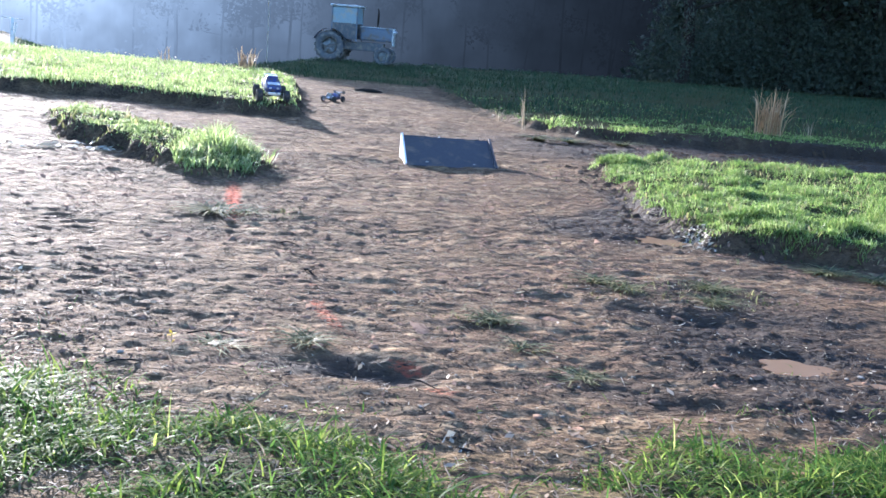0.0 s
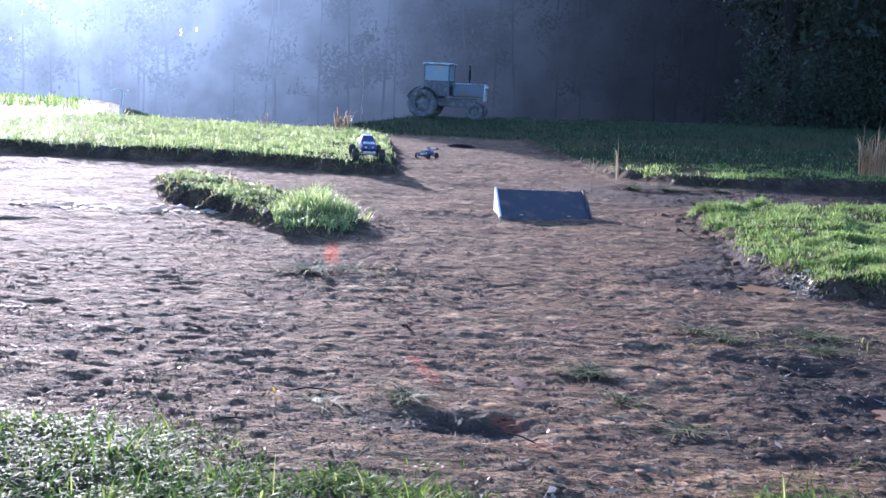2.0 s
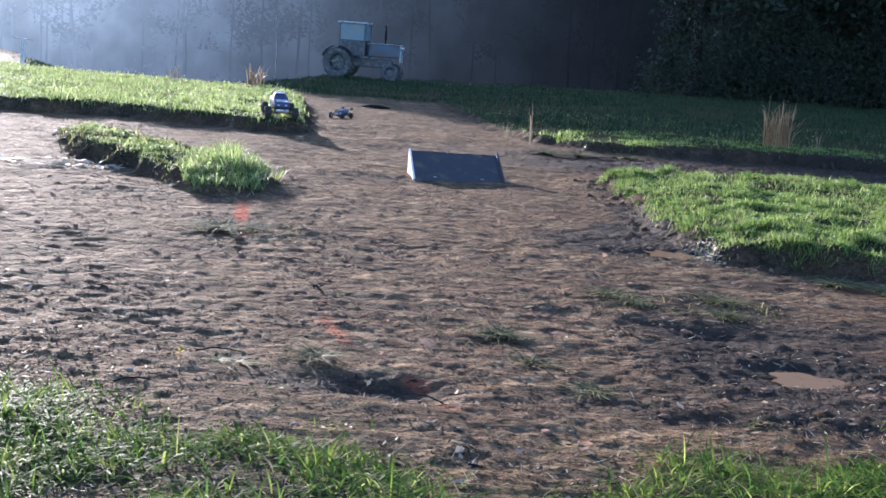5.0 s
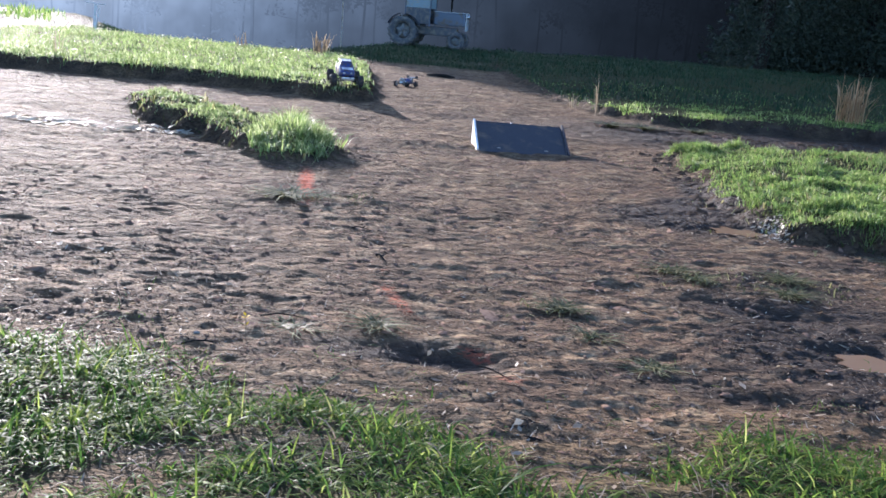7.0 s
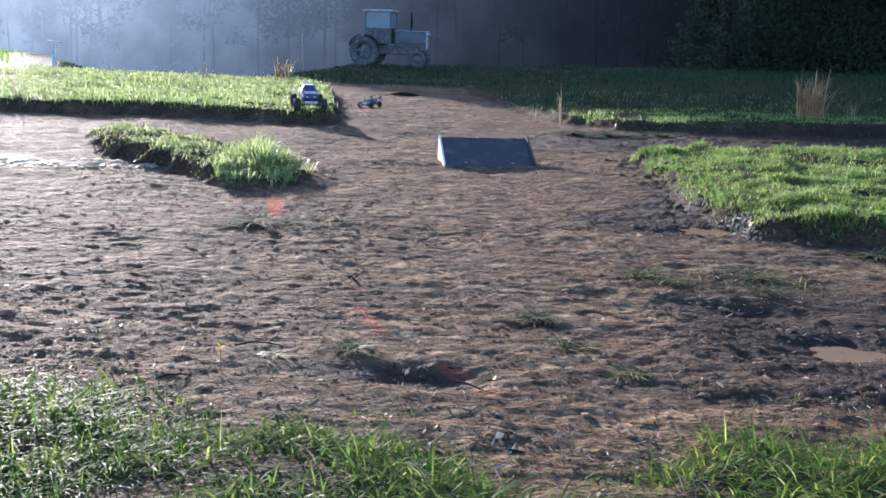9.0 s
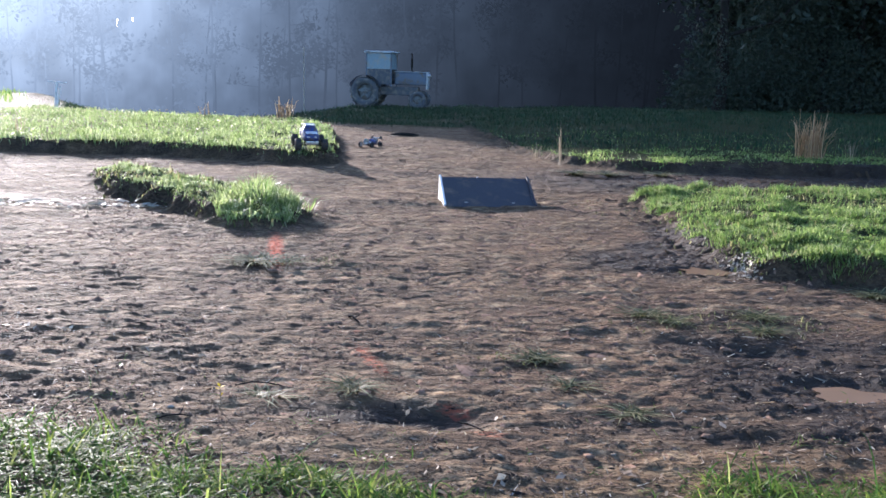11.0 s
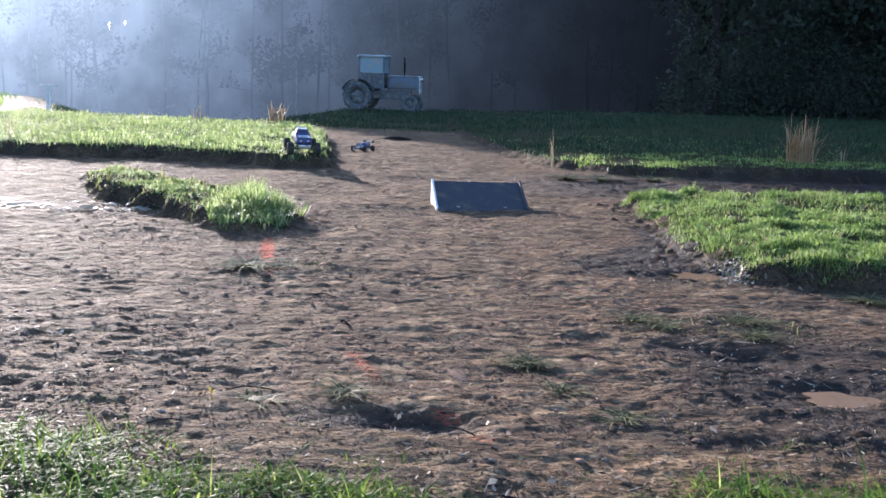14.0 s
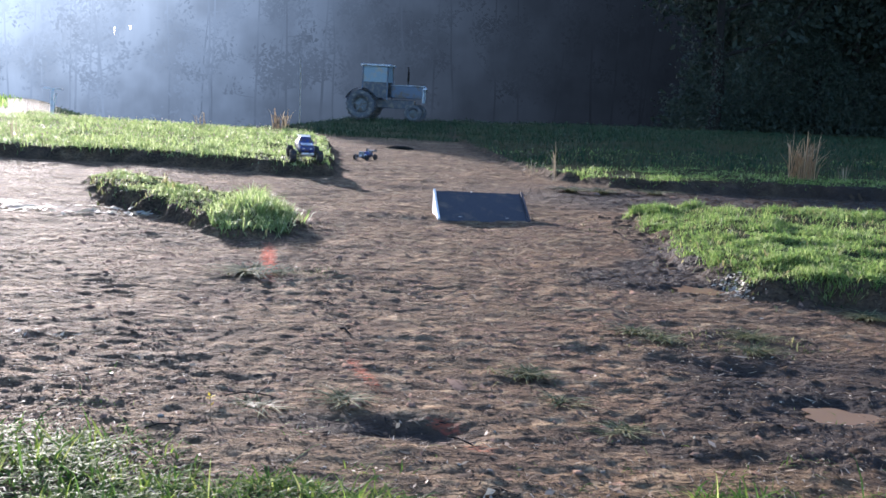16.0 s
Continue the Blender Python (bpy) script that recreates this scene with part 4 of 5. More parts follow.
x, y = scatter(1400, -3.0, 3.0, 3.2, 6.8, lambda x, y: 0.25 + 0.75 * np.exp(-np.maximum(0, y - near_edge(x) - 0.2) * 1.2))
arched("straw", x, y, 0.045, 0.0045, 0.5, PALE_LEAF, "pale broken stems scattered on the dirt")
x, y = scatter(15000, 0.9, 4.5, 6.8, 13, lambda x, y: np.exp(-(inside(RIGHT_BANK, x, y) / 0.28) ** 2) * (0.2 + 0.8 * ramp01(wobble(x, y, 0.2, 76), -0.2, 0.4)))
crumbs("mud_clods", x, y, 0.018 + 0 * x, DARK_CLOD, "churned dark mud clods along the turf")
x, y = scatter(22000, 0.3, 3.4, 3.9, 8.6, lambda x, y: ramp01(wetness(x, y), 0.35, 0.6) * (0.3 + 0.7 * ramp01(wobble(x, y * 1.5, 0.3, 77), -0.2, 0.4)))
crumbs("mud_clods", x, y, 0.008 + 0 * x, DARK_CLOD, "churned dark mud clods round a puddle")
x, y = scatter(6000, 0.6, 12, 13.4, 16.6, lambda x, y: ramp01(x, 0.8, 2.2) * (0.2 + 0.8 * ramp01(wobble(x, y, 0.4, 78), -0.2, 0.4)))
crumbs("mud_clods", x, y, 0.022 + 0 * x, DARK_CLOD, "churned dark mud clods in the track")
x, y = scatter(70, -2.6, 2.6, 3.1, 6.2, lambda x, y: np.exp(-np.maximum(0, y - near_edge(x) - 0.3) * 0.9))
flakes("fallen_leaves", x, y, 0.009, PALE_LEAF, "curled pale fallen leaves on soil", 1.3)
x, y = scatter(5500, -3.6, 3.2, 3.2, 11, lambda x, y: 0.3 + 0.7 * ramp01(wobble(x, y, 0.6, 38), -0.1, 0.6))
flakes("straw_litter", x, y, 0.004, DRY, "short bits of straw trodden into dirt", 5.0)

x, y = scatter(2600, -3.0, 3.0, 3.1, 7.5, lambda x, y: np.exp(-np.maximum(0, y - near_edge(x) - 0.5) * 0.8) * (0.2 + 0.8 * ramp01(wobble(x, y, 0.35, 72), 0, 0.5)))
flakes("dark_litter", x, y, 0.006, BARK, "dark bits of bark and stem on soil", 3.0)
# White flakes, here and below, imitate sun glare off wet mud.
x, y = scatter(7000, -6.0, -2.9, 9.7, 11.6, lambda x, y: np.exp(-((y - 10.3 - 0.1 * (x + 4.4)) / 0.2) ** 2) * ramp01(wobble(x, y * 2, 0.3, 73), -0.3, 0.4))
flakes("glint_flakes", x, y, 0.021, PALE_LEAF, "broken pale flakes standing in for sun glare on wet mud", 1.6, 0.08)
x, y = scatter(1500, -3.6, -2.2, 4.9, 6.3, lambda x, y: np.maximum(np.exp(-((y - 5.35) / 0.05) ** 2), np.exp(-((y - 5.72) / 0.06) ** 2)) * ramp01(wobble(x, y * 3, 0.3, 93), -0.3, 0.4))
flakes("glint_flakes", x, y, 0.009, PALE_LEAF, "thin pale flakes standing in for glare on wet mud", 1.8, 0.05)
x, y = RNG.normal(1.95, 0.07, 420), RNG.normal(7.86, 0.13, 420)
flakes("scraps_and_glints", x, y, 0.0075, PALE_LEAF, "heap of pale dry scraps at the turf's corner", 1.4, -0.3)
x, y = scatter(1500, -12.5, -2.8, 15.9, 27, lambda x, y: patch(LEFT_BANK, x, y) * clumpy(x, y, 0.8, 94))
tips = ground_z(x, y) + RNG.uniform(0.06, 0.2, len(x))
x, y, tips = x[None], y[None], tips[None]
r, q = RNG.uniform(0.008, 0.022, x.shape), RNG.uniform(0, 6.28, x.shape)
corner = np.array((0.0, 2.1, 4.2))[:, None] + q
v = np.concatenate([np.stack([x + r * np.cos(corner), y + r * np.sin(corner), tips + 0 * corner], -1), np.stack([x, y, tips + 1.2 * r], -1), np.stack([x, y, tips - 1.2 * r], -1)], 0).transpose(1, 0, 2)
f = np.array([(0, 1, 3), (1, 2, 3), (2, 0, 3), (1, 0, 4), (2, 1, 4), (0, 2, 4)])[None] + 5 * np.arange(len(v))[:, None, None]
tagged(part("seed_heads", quick_mesh("seed_heads", v.reshape(-1, 3), f.reshape(-1, 3)), PALE_LEAF), "pale seed heads standing in the bank's grass", "seed heads", kind="stuff")
# Scraps at the turf's corner; those over wet mud imitate its glints.
x, y = scatter(5000, 0.3, 2.8, 4.0, 8.6, lambda x, y: np.maximum(np.exp(-((x - 1.98) ** 2 + (y - 7.68) ** 2) / 0.03), np.maximum(0.2 * np.exp(-((x - 1.8) ** 2 + (y - 5.0) ** 2) / 0.5), 0.12 * ramp01(wetness(x, y), 0.35, 0.6))))
flakes("scraps_and_glints", x, y, 0.0055, PALE_LEAF, "pale scraps in wet mud, most standing in for wet glints", 1.6)


# ---- woods ----
def make_tree(seed, high, label, leaves=760, bottom=0.16):
    r = np.random.default_rng(seed)
    top = thing("tree", label, "tree", group="trees of the wood")
    n = 9
    sway = np.cumsum(r.normal(0, 0.12, (n, 2)), 0)
    sway -= sway[0]
    trunk = [(sway[k, 0], sway[k, 1], high * 0.92 * k / (n - 1) - 0.15) for k in range(n)]
    rad = [0.014 * high * (1 - 0.86 * k / (n - 1)) * (1.35 if k == 0 else 1) for k in range(n)]
    runs, tips = [(trunk, rad)], []
    for _ in range(17):
        k = r.integers(1, n - 1)
        p = np.array(trunk[k]) + (np.array(trunk[k + 1]) - trunk[k]) * r.random()
        f = p[2] / high
        if f < bottom:
            continue
        a, reach = r.uniform(0, 6.28), high * (0.1 + 0.2 * (1 - f)) * r.uniform(0.7, 1.25)
        q = p + np.array([math.cos(a), math.sin(a), 0.35]) * reach * 0.5 + r.normal(0, 0.1, 3)
        e = p + np.array([math.cos(a), math.sin(a), 0.6 + 0.3 * f]) * reach + r.normal(0, 0.15, 3)
        runs.append(([p, q, e], [rad[k] * 0.5, rad[k] * 0.3, rad[k] * 0.1]))
        tips += [(p, q, e)]
    part("trunk", tubes("trunk", runs, 6), BARK, top)
    vs, fs = [], []
    for k in range(leaves):
        p, q, e = tips[r.integers(len(tips))]
        s = r.random() ** 0.6
        c = (q + (e - q) * s) if r.random() < 0.8 else (p + (q - p) * s)
        c = c + r.normal(0, 0.055 * high, 3) * (1, 1, 0.7)
        u = r.normal(0, 1, 3)
        u /= np.linalg.norm(u)
        w = np.cross(u, r.normal(0, 1, 3))
        w /= np.linalg.norm(w)
        g = np.cross(u, w)
        size = r.uniform(0.04, 0.12) * high / 12
        b = len(vs)
        vs += [c - u * size * 1.5, c - w * size * 0.7 + g * size * 0.3, c + w * size * 0.7 + g * size * 0.3, c + u * size * 1.6 - g * size * 0.3]
        fs += [(b, b + 1, b + 2), (b + 1, b + 3, b + 2)]
    part("crown", quick_mesh("crown", np.array(vs), fs), LEAF, top)
    return top


def wood_front(x):
    return np.interp(x, (-30, -18, -8, -3, 2, 10, 20, 45), (54, 53, 51, 50, 45, 49, 54, 60))


SORTS = [make_tree(s, h, lab, n) for s, h, lab, n in ((1, 17.5, "tall dark woodland tree in dense leaf", 4200), (2, 19.0, "tall slim woodland tree with dark foliage", 4200), (3, 15.0, "bushy dark woodland tree", 4200), (4, 18.0, "old woodland tree with spreading limbs", 4200))]
spots = []
for row, back in enumerate((0, 3.2, 7.0, 12.0, 18.0)):
    xx = 10.0 + 0.8 * row
    while xx < 46:
        spots.append((xx + RNG.uniform(-0.7, 0.7), float(wood_front(xx)) + back + RNG.uniform(-1, 1)))
        xx += RNG.uniform(1.9, 3.1) * (1.0 + 1.6 * float(ramp01(-xx, -20, -10)))
free = list(SORTS)
for k, (tx, ty) in enumerate(spots):
    if free:
        free.pop().matrix_basis = pose(tx, ty, float(ground_z(tx, ty)), 0, 0, RNG.uniform(0, 360))
    else:
        copy_thing(SORTS[k % 4], pose(tx, ty, float(ground_z(tx, ty)), 0, 0, RNG.uniform(0, 360)))


def haze_backdrop():
    """Plain backdrop with painted haze behind the wood: an uneven top line and, low down, small gaps to the sky."""
    xs = np.concatenate([np.arange(-110, -80, 0.8), np.arange(-80, -30, 0.2), np.arange(-30, 131, 0.5)])
    # Heights, out of view, are set to block the sun beyond the far bank's rim.
    top = np.interp(xs, (-110, -72, -64, -62.5, -60, -58.9, -57.2, -52, -40, 130), (16, 16.5, 18, 21, 26.5, 27.45, 28.5, 28.9, 29.2, 29.5)) + (0.2 + 1.3 * ramp01(-xs, 60.5, 66)) * (wobble(xs, 0 * xs, 4.0, 41) + 0.8 * wobble(xs, 0 * xs, 1.3, 42) + 0.25 * wobble(xs, 0 * xs, 0.5, 81))
    y = 125 + 0.001 * (xs - 20) ** 2
    m, n = 90, len(xs)
    up = np.linspace(0, 1, m)[:, None]
    z = -12 + (top + 12) * up
    v = np.stack([np.broadcast_to(xs, (m, n)), np.broadcast_to(y, (m, n)), z], -1).reshape(-1, 3)
    idx = np.arange(m * n).reshape(m, n)
    f = np.stack([idx[:-1, :-1], idx[:-1, 1:], idx[1:, 1:], idx[1:, :-1]], -1).reshape(-1, 4)
    c = v[f].mean(1)
    gap = wobble(c[:, 0], c[:, 2] * 0.6, 0.55, 90) + 0.8 * wobble(c[:, 0], c[:, 2], 4.0, 91)
    near_sun = ramp01(c[:, 0], -88, -66) * ramp01(-c[:, 0], 36, 60) * ramp01(c[:, 2], 4.5, 8.5)
    f = f[~((gap > 1.32 - 0.34 * near_sun) & (near_sun > 0) & (c[:, 2] < 15))]
    ob = part("backdrop", quick_mesh("backdrop", v, f), HAZE_GLOW)
    return tagged(ob, "backdrop of far woods, haze painted as glow", "backdrop", kind="structure")


def glowing_far_trees():
    """Added far trees that glow with painted haze before the backdrop: trunks, limbs and clumps of leaves."""
    r = np.random.default_rng(77)
    runs, leaf_at = [], []
    xx = -100.0
    while xx < 34:
        y, high = r.uniform(96, 116), r.uniform(13, 17.5) if xx < -36 else r.uniform(16, 25)
        lean = r.normal(0, 0.04)
        stem = np.array([(xx + lean * z + r.normal(0, 0.08), y, z) for z in np.linspace(-11, high, 9)])
        rad = r.uniform(0.07, 0.2)
        runs.append((stem, list(np.linspace(rad, 0.05, 9))))
        for k in range(r.integers(8, 14)):
            j = r.integers(3, 8)
            p = stem[j] + (stem[j + 1 if j < 8 else j] - stem[j]) * r.random()
            side = r.choice((-1, 1)) * r.uniform(0.8, 3.4)
            e = p + (side, r.normal(0, 0.6), r.uniform(0.3, 2.2))
            m = (p + e) / 2 + (0, 0, -0.2)
            runs.append(([p, m, e], [rad * 0.35, rad * 0.25, 0.02]))
            c = m + (e - m) * r.random((r.integers(20, 110), 1)) + r.normal(0, 0.45, (1, 3))
            leaf_at.append(c + r.normal(0, 0.6, c.shape))
        xx += r.uniform(1.2, 4.2)
    bx = r.uniform(-100, 34, 9000)
    by = r.uniform(92, 98, 9000)
    bz = -9 + (6.0 + 1.6 * wobble(bx, by, 3.0, 96) + 1.1 * wobble(bx, by, 1.0, 97)) * r.random(9000) ** 0.5
    c = np.concatenate(leaf_at + [np.stack([bx, by, bz], 1)])
    n = len(c)
    u = r.normal(0, 1, (n, 3))
    u /= np.linalg.norm(u, axis=1)[:, None]
    w = np.cross(u, r.normal(0, 1, (n, 3)))
    w /= np.linalg.norm(w, axis=1)[:, None]
    size = r.uniform(0.1, 0.26, n)[:, None]
    v = np.stack([c - u * size * 1.4, c - w * size * 0.7, c + w * size * 0.7, c + u * size * 1.5], 1).reshape(-1, 3)
    f = (np.array([(0, 1, 2), (1, 3, 2)])[None] + 4 * np.arange(n)[:, None, None]).reshape(-1, 3)
    stems = tubes("haze_stems", runs, 5)
    ob = part("far_woods", stems, HAZE_GLOW_NEAR)
    tagged(ob, "added far trunks and limbs, haze painted as glow", "woods", kind="stuff")
    ob = part("far_woods", quick_mesh("haze_leaves", v, f), HAZE_GLOW_NEAR)
    return tagged(ob, "added far foliage, haze painted as glow", "woods", kind="stuff")


haze_backdrop()
glowing_far_trees()


def thicket(name, n, x0, x1, front, depth, high, size, label):
    """Low undergrowth as one mass of loose leaf sprays."""
    x = RNG.uniform(x0, x1, n)
    y = front(x) + depth * RNG.random(n) ** 1.3
    near = ramp01(x - 0.2 * (y - 50) + 2.5 * wobble(x, y, 2.0, 95), 8.5, 13.0) > RNG.random(n)
    x, y = x[near], y[near]
    n = len(x)
    top = high * (0.65 + 0.5 * wobble(x, y, 2.6, 33)) * (0.55 + 0.45 * ramp01(y - front(x), 0, depth * 0.6))
    z = ground_z(x, y) + top * RNG.random(n) ** 0.8
    c = np.stack([x, y, z], 1)
    u = RNG.normal(0, 1, (n, 3))
    u /= np.linalg.norm(u, axis=1)[:, None]
    w = np.cross(u, RNG.normal(0, 1, (n, 3)))
    w /= np.linalg.norm(w, axis=1)[:, None]
    s = (size * RNG.uniform(0.5, 1.3, n))[:, None]
    v = np.stack([c - u * s * 1.4, c - w * s * 0.6, c + w * s * 0.6, c + u * s * 1.5], 1)
    f = np.array([(0, 1, 2), (1, 3, 2)])[None] + 4 * np.arange(n)[:, None, None]
    ob = part(name, quick_mesh(name, v.reshape(-1, 3), f.reshape(-1, 3)), LEAF)
    return tagged(ob, label, "undergrowth", kind="stuff")


thicket("undergrowth", 80000, 6, 42, wood_front, 9.0, 4.6, 0.08, "dark leafy undergrowth at the foot of the wood")
thicket("undergrowth", 100000, 6, 42, lambda x: wood_front(x) - 0.8, 4.0, 10.0, 0.075, "dark hanging foliage at the edge of the wood")
thicket("undergrowth", 80000, 7, 48, lambda x: wood_front(x) + 14, 8.0, 13.0, 0.2, "deep dark foliage inside the wood")

# ---- the jump ramp ----
def jump_ramp():
    z = float(ground_z(0, 11.5))
    top = thing("jump_ramp", "weathered plywood jump ramp with dark scuffed deck", "ramp", pose(-0.043, 11.58, z - 0.01, 0, 0, 10))
    w, run, high = 1.05, 0.6, 0.28
    slope = math.atan2(high, run)
    long = math.hypot(run, high)
    bm = box(w, long, 0.014, (0, long / 2, 0), 0.003)
    for v in bm.verts:  # worn, uneven upper edge
        if v.co.y > long * 0.9:
            v.co.y += 0.012 * math.sin(v.co.x * 23)
    part("deck", bm, DECK, top, "dark scuffed deck sheet", at=pose(0, 0, 0.004, math.degrees(slope)))
    # ragged strip along the lip
    r = random.Random(5)
    lip = [box(r.uniform(0.05, 0.12), 0.012, r.uniform(0.008, 0.02), (-w / 2 + 0.05 + k * 0.094, run - 0.004, high + 0.002), 0.002) for k in range(12)]
    part("lip_edge", merge(*lip), DECK, top, "frayed dark lip")
    for s in (-1, 1):
        x = s * (w / 2 + 0.012)
        bm = bmesh.new()
        prof = [(0, -0.004), (run, -0.004), (run, high), (run - 0.03, high), (0.015, 0.028)]
        a = [bm.verts.new((x - 0.011, py, pz)) for py, pz in prof]
        b = [bm.verts.new((x + 0.011, py, pz)) for py, pz in prof]
        bm.faces.new(a)
        bm.faces.new(b[::-1])
        for k in range(len(prof)):
            bm.faces.new((a[k], b[k], b[(k + 1) % len(prof)], a[(k + 1) % len(prof)]))
        bmesh.ops.recalc_face_normals(bm, faces=bm.faces)
        bmesh.ops.bevel(bm, geom=bm.edges[:], offset=0.003, segments=1, affect="EDGES")
        # Left side and batten are white: sunlight on them put into the paint.
        part("side_panel", bm, WHITE_POST if s < 0 else WOOD, top, "chipped side painted white for its sunlit look" if s < 0 else "pale sun-bleached plywood side")
        part("edge_batten", box(0.026, long, 0.024, (0, long / 2, 0), 0.004), WHITE_POST if s < 0 else DECK, top, at=pose(x, 0, 0.022, math.degrees(slope)))
    part("back_board", box(w, 0.018, high - 0.02, (0, run - 0.012, 0), 0.003), WOOD, top)
    for k in (-0.28, 0.28):
        part("brace", box(0.04, run - 0.08, 0.06, (k, run / 2 + 0.03, 0.0), 0.003), WOOD, top)
    part("bolt_head", lathe([(0.0, 0.012), (0.012, 0.01), (0.014, 0.0)], 12, "Z", (-0.08, run - 0.012, high + 0.014)), STEEL, top, "bright bolt head")


jump_ramp()


# ---- posts and far things ----
def tee_post():
    top = thing("tee_post", "white painted post with a thin crossbar", "post", pose(-14.4, 32, float(ground_z(-14.4, 32)), 0, 3, 0))
    part("post", box(0.11, 0.09, 0.95, (0, 0, -0.02), 0.012, (0.75, 0.8)), WHITE_POST, top)
    part("crossbar", box(0.64, 0.03, 0.03, (0, 0, 0.92), 0.006), WHITE_POST, top)
    part("brace", box(0.03, 0.03, 0.5, (0.05, 0.03, 0.3), 0.005, None, Matrix.Rotation(0.12, 4, "Y")), WHITE_POST, top)


tee_post()
ob = part("marker_pole", tubes("marker_pole", [([(0, 0, -0.1), (0.01, 0, 1.0), (0.0, 0, 2.0), (-0.02, 0, 2.75)], [0.03, 0.028, 0.026, 0.02])], 8), WOOD)
ob.location = (-7.84, 40, float(ground_z(-7.84, 40)))
tagged(ob, "thin grey wooden pole standing in rough grass", "pole")


def half_log():
    z = float(ground_z(-2.3, 24.6))
    top = thing("log", "dark half-buried log lying across the track", "log", pose(-2.3, 24.6, z, 0, 0, 20))
    part("stem", tubes("stem", [([(-0.36, 0, 0.0), (-0.12, 0.01, 0.03), (0.12, 0, 0.03), (0.36, 0.02, 0.0)], [0.035, 0.05, 0.05, 0.03])], 10), BARK, top)


half_log()


def wheel(name, parent, x, y, r, wide, tyre_mat, rim_mat, lugs, rim_r, side, label=""):
    """A wheel on the y axis; side: -1 or 1, the face outwards."""
    hub = part(name, merge(lathe([(0.0, -wide * 0.2), (rim_r * 0.3, -wide * 0.2), (rim_r * 0.3, wide * 0.2), (0, wide * 0.2)], 12, "Y")), rim_mat, parent, label, at=pose(x, y, r))
    h = wide / 2
    bm = lathe([(rim_r, -h * 0.82), (r * 0.8, -h), (r * 0.93, -h * 0.92), (r * 0.97, -h * 0.6), (r * 0.97, h * 0.6), (r * 0.93, h * 0.92), (r * 0.8, h), (rim_r, h * 0.82), (rim_r, -h * 0.82)], 28, "Y")
    treads = []
    for k in range(lugs):
        a = 2 * math.pi * k / lugs
        for s in (-1, 1):
            m = Matrix.Rotation(a + (0.5 * s * math.pi / lugs), 4, "Y") @ Matrix.Translation((0, s * h * 0.45, r * 0.95)) @ Matrix.Rotation(s * 0.5, 4, "Z")
            b = box(2.2 * r / lugs, h * 0.85, r * 0.075, (0, 0, 0), 0)
            bmesh.ops.transform(b, matrix=m, verts=b.verts)
            treads.append(b)
    part("tyre", merge(bm, *treads), tyre_mat, hub)
    d = side * h
    rim = lathe([(rim_r * 1.02, d * 0.84), (rim_r * 0.95, d * 0.9), (rim_r * 0.85, d * 0.45), (rim_r * 0.3, d * 0.3), (rim_r * 0.22, d * 0.7), (0.0, d * 0.72)], 24, "Y")
    spokes = []
    for k in range(5):
        b = box(rim_r * 0.22, abs(d) * 0.16, rim_r * 0.62, (0, d * 0.55, rim_r * 0.22), rim_r * 0.03, (0.7, 1))
        bmesh.ops.transform(b, matrix=Matrix.Rotation(2 * math.pi * k / 5, 4, "Y"), verts=b.verts)
        spokes.append(b)
    part("rim", merge(rim, *spokes), rim_mat, hub)
    return hub


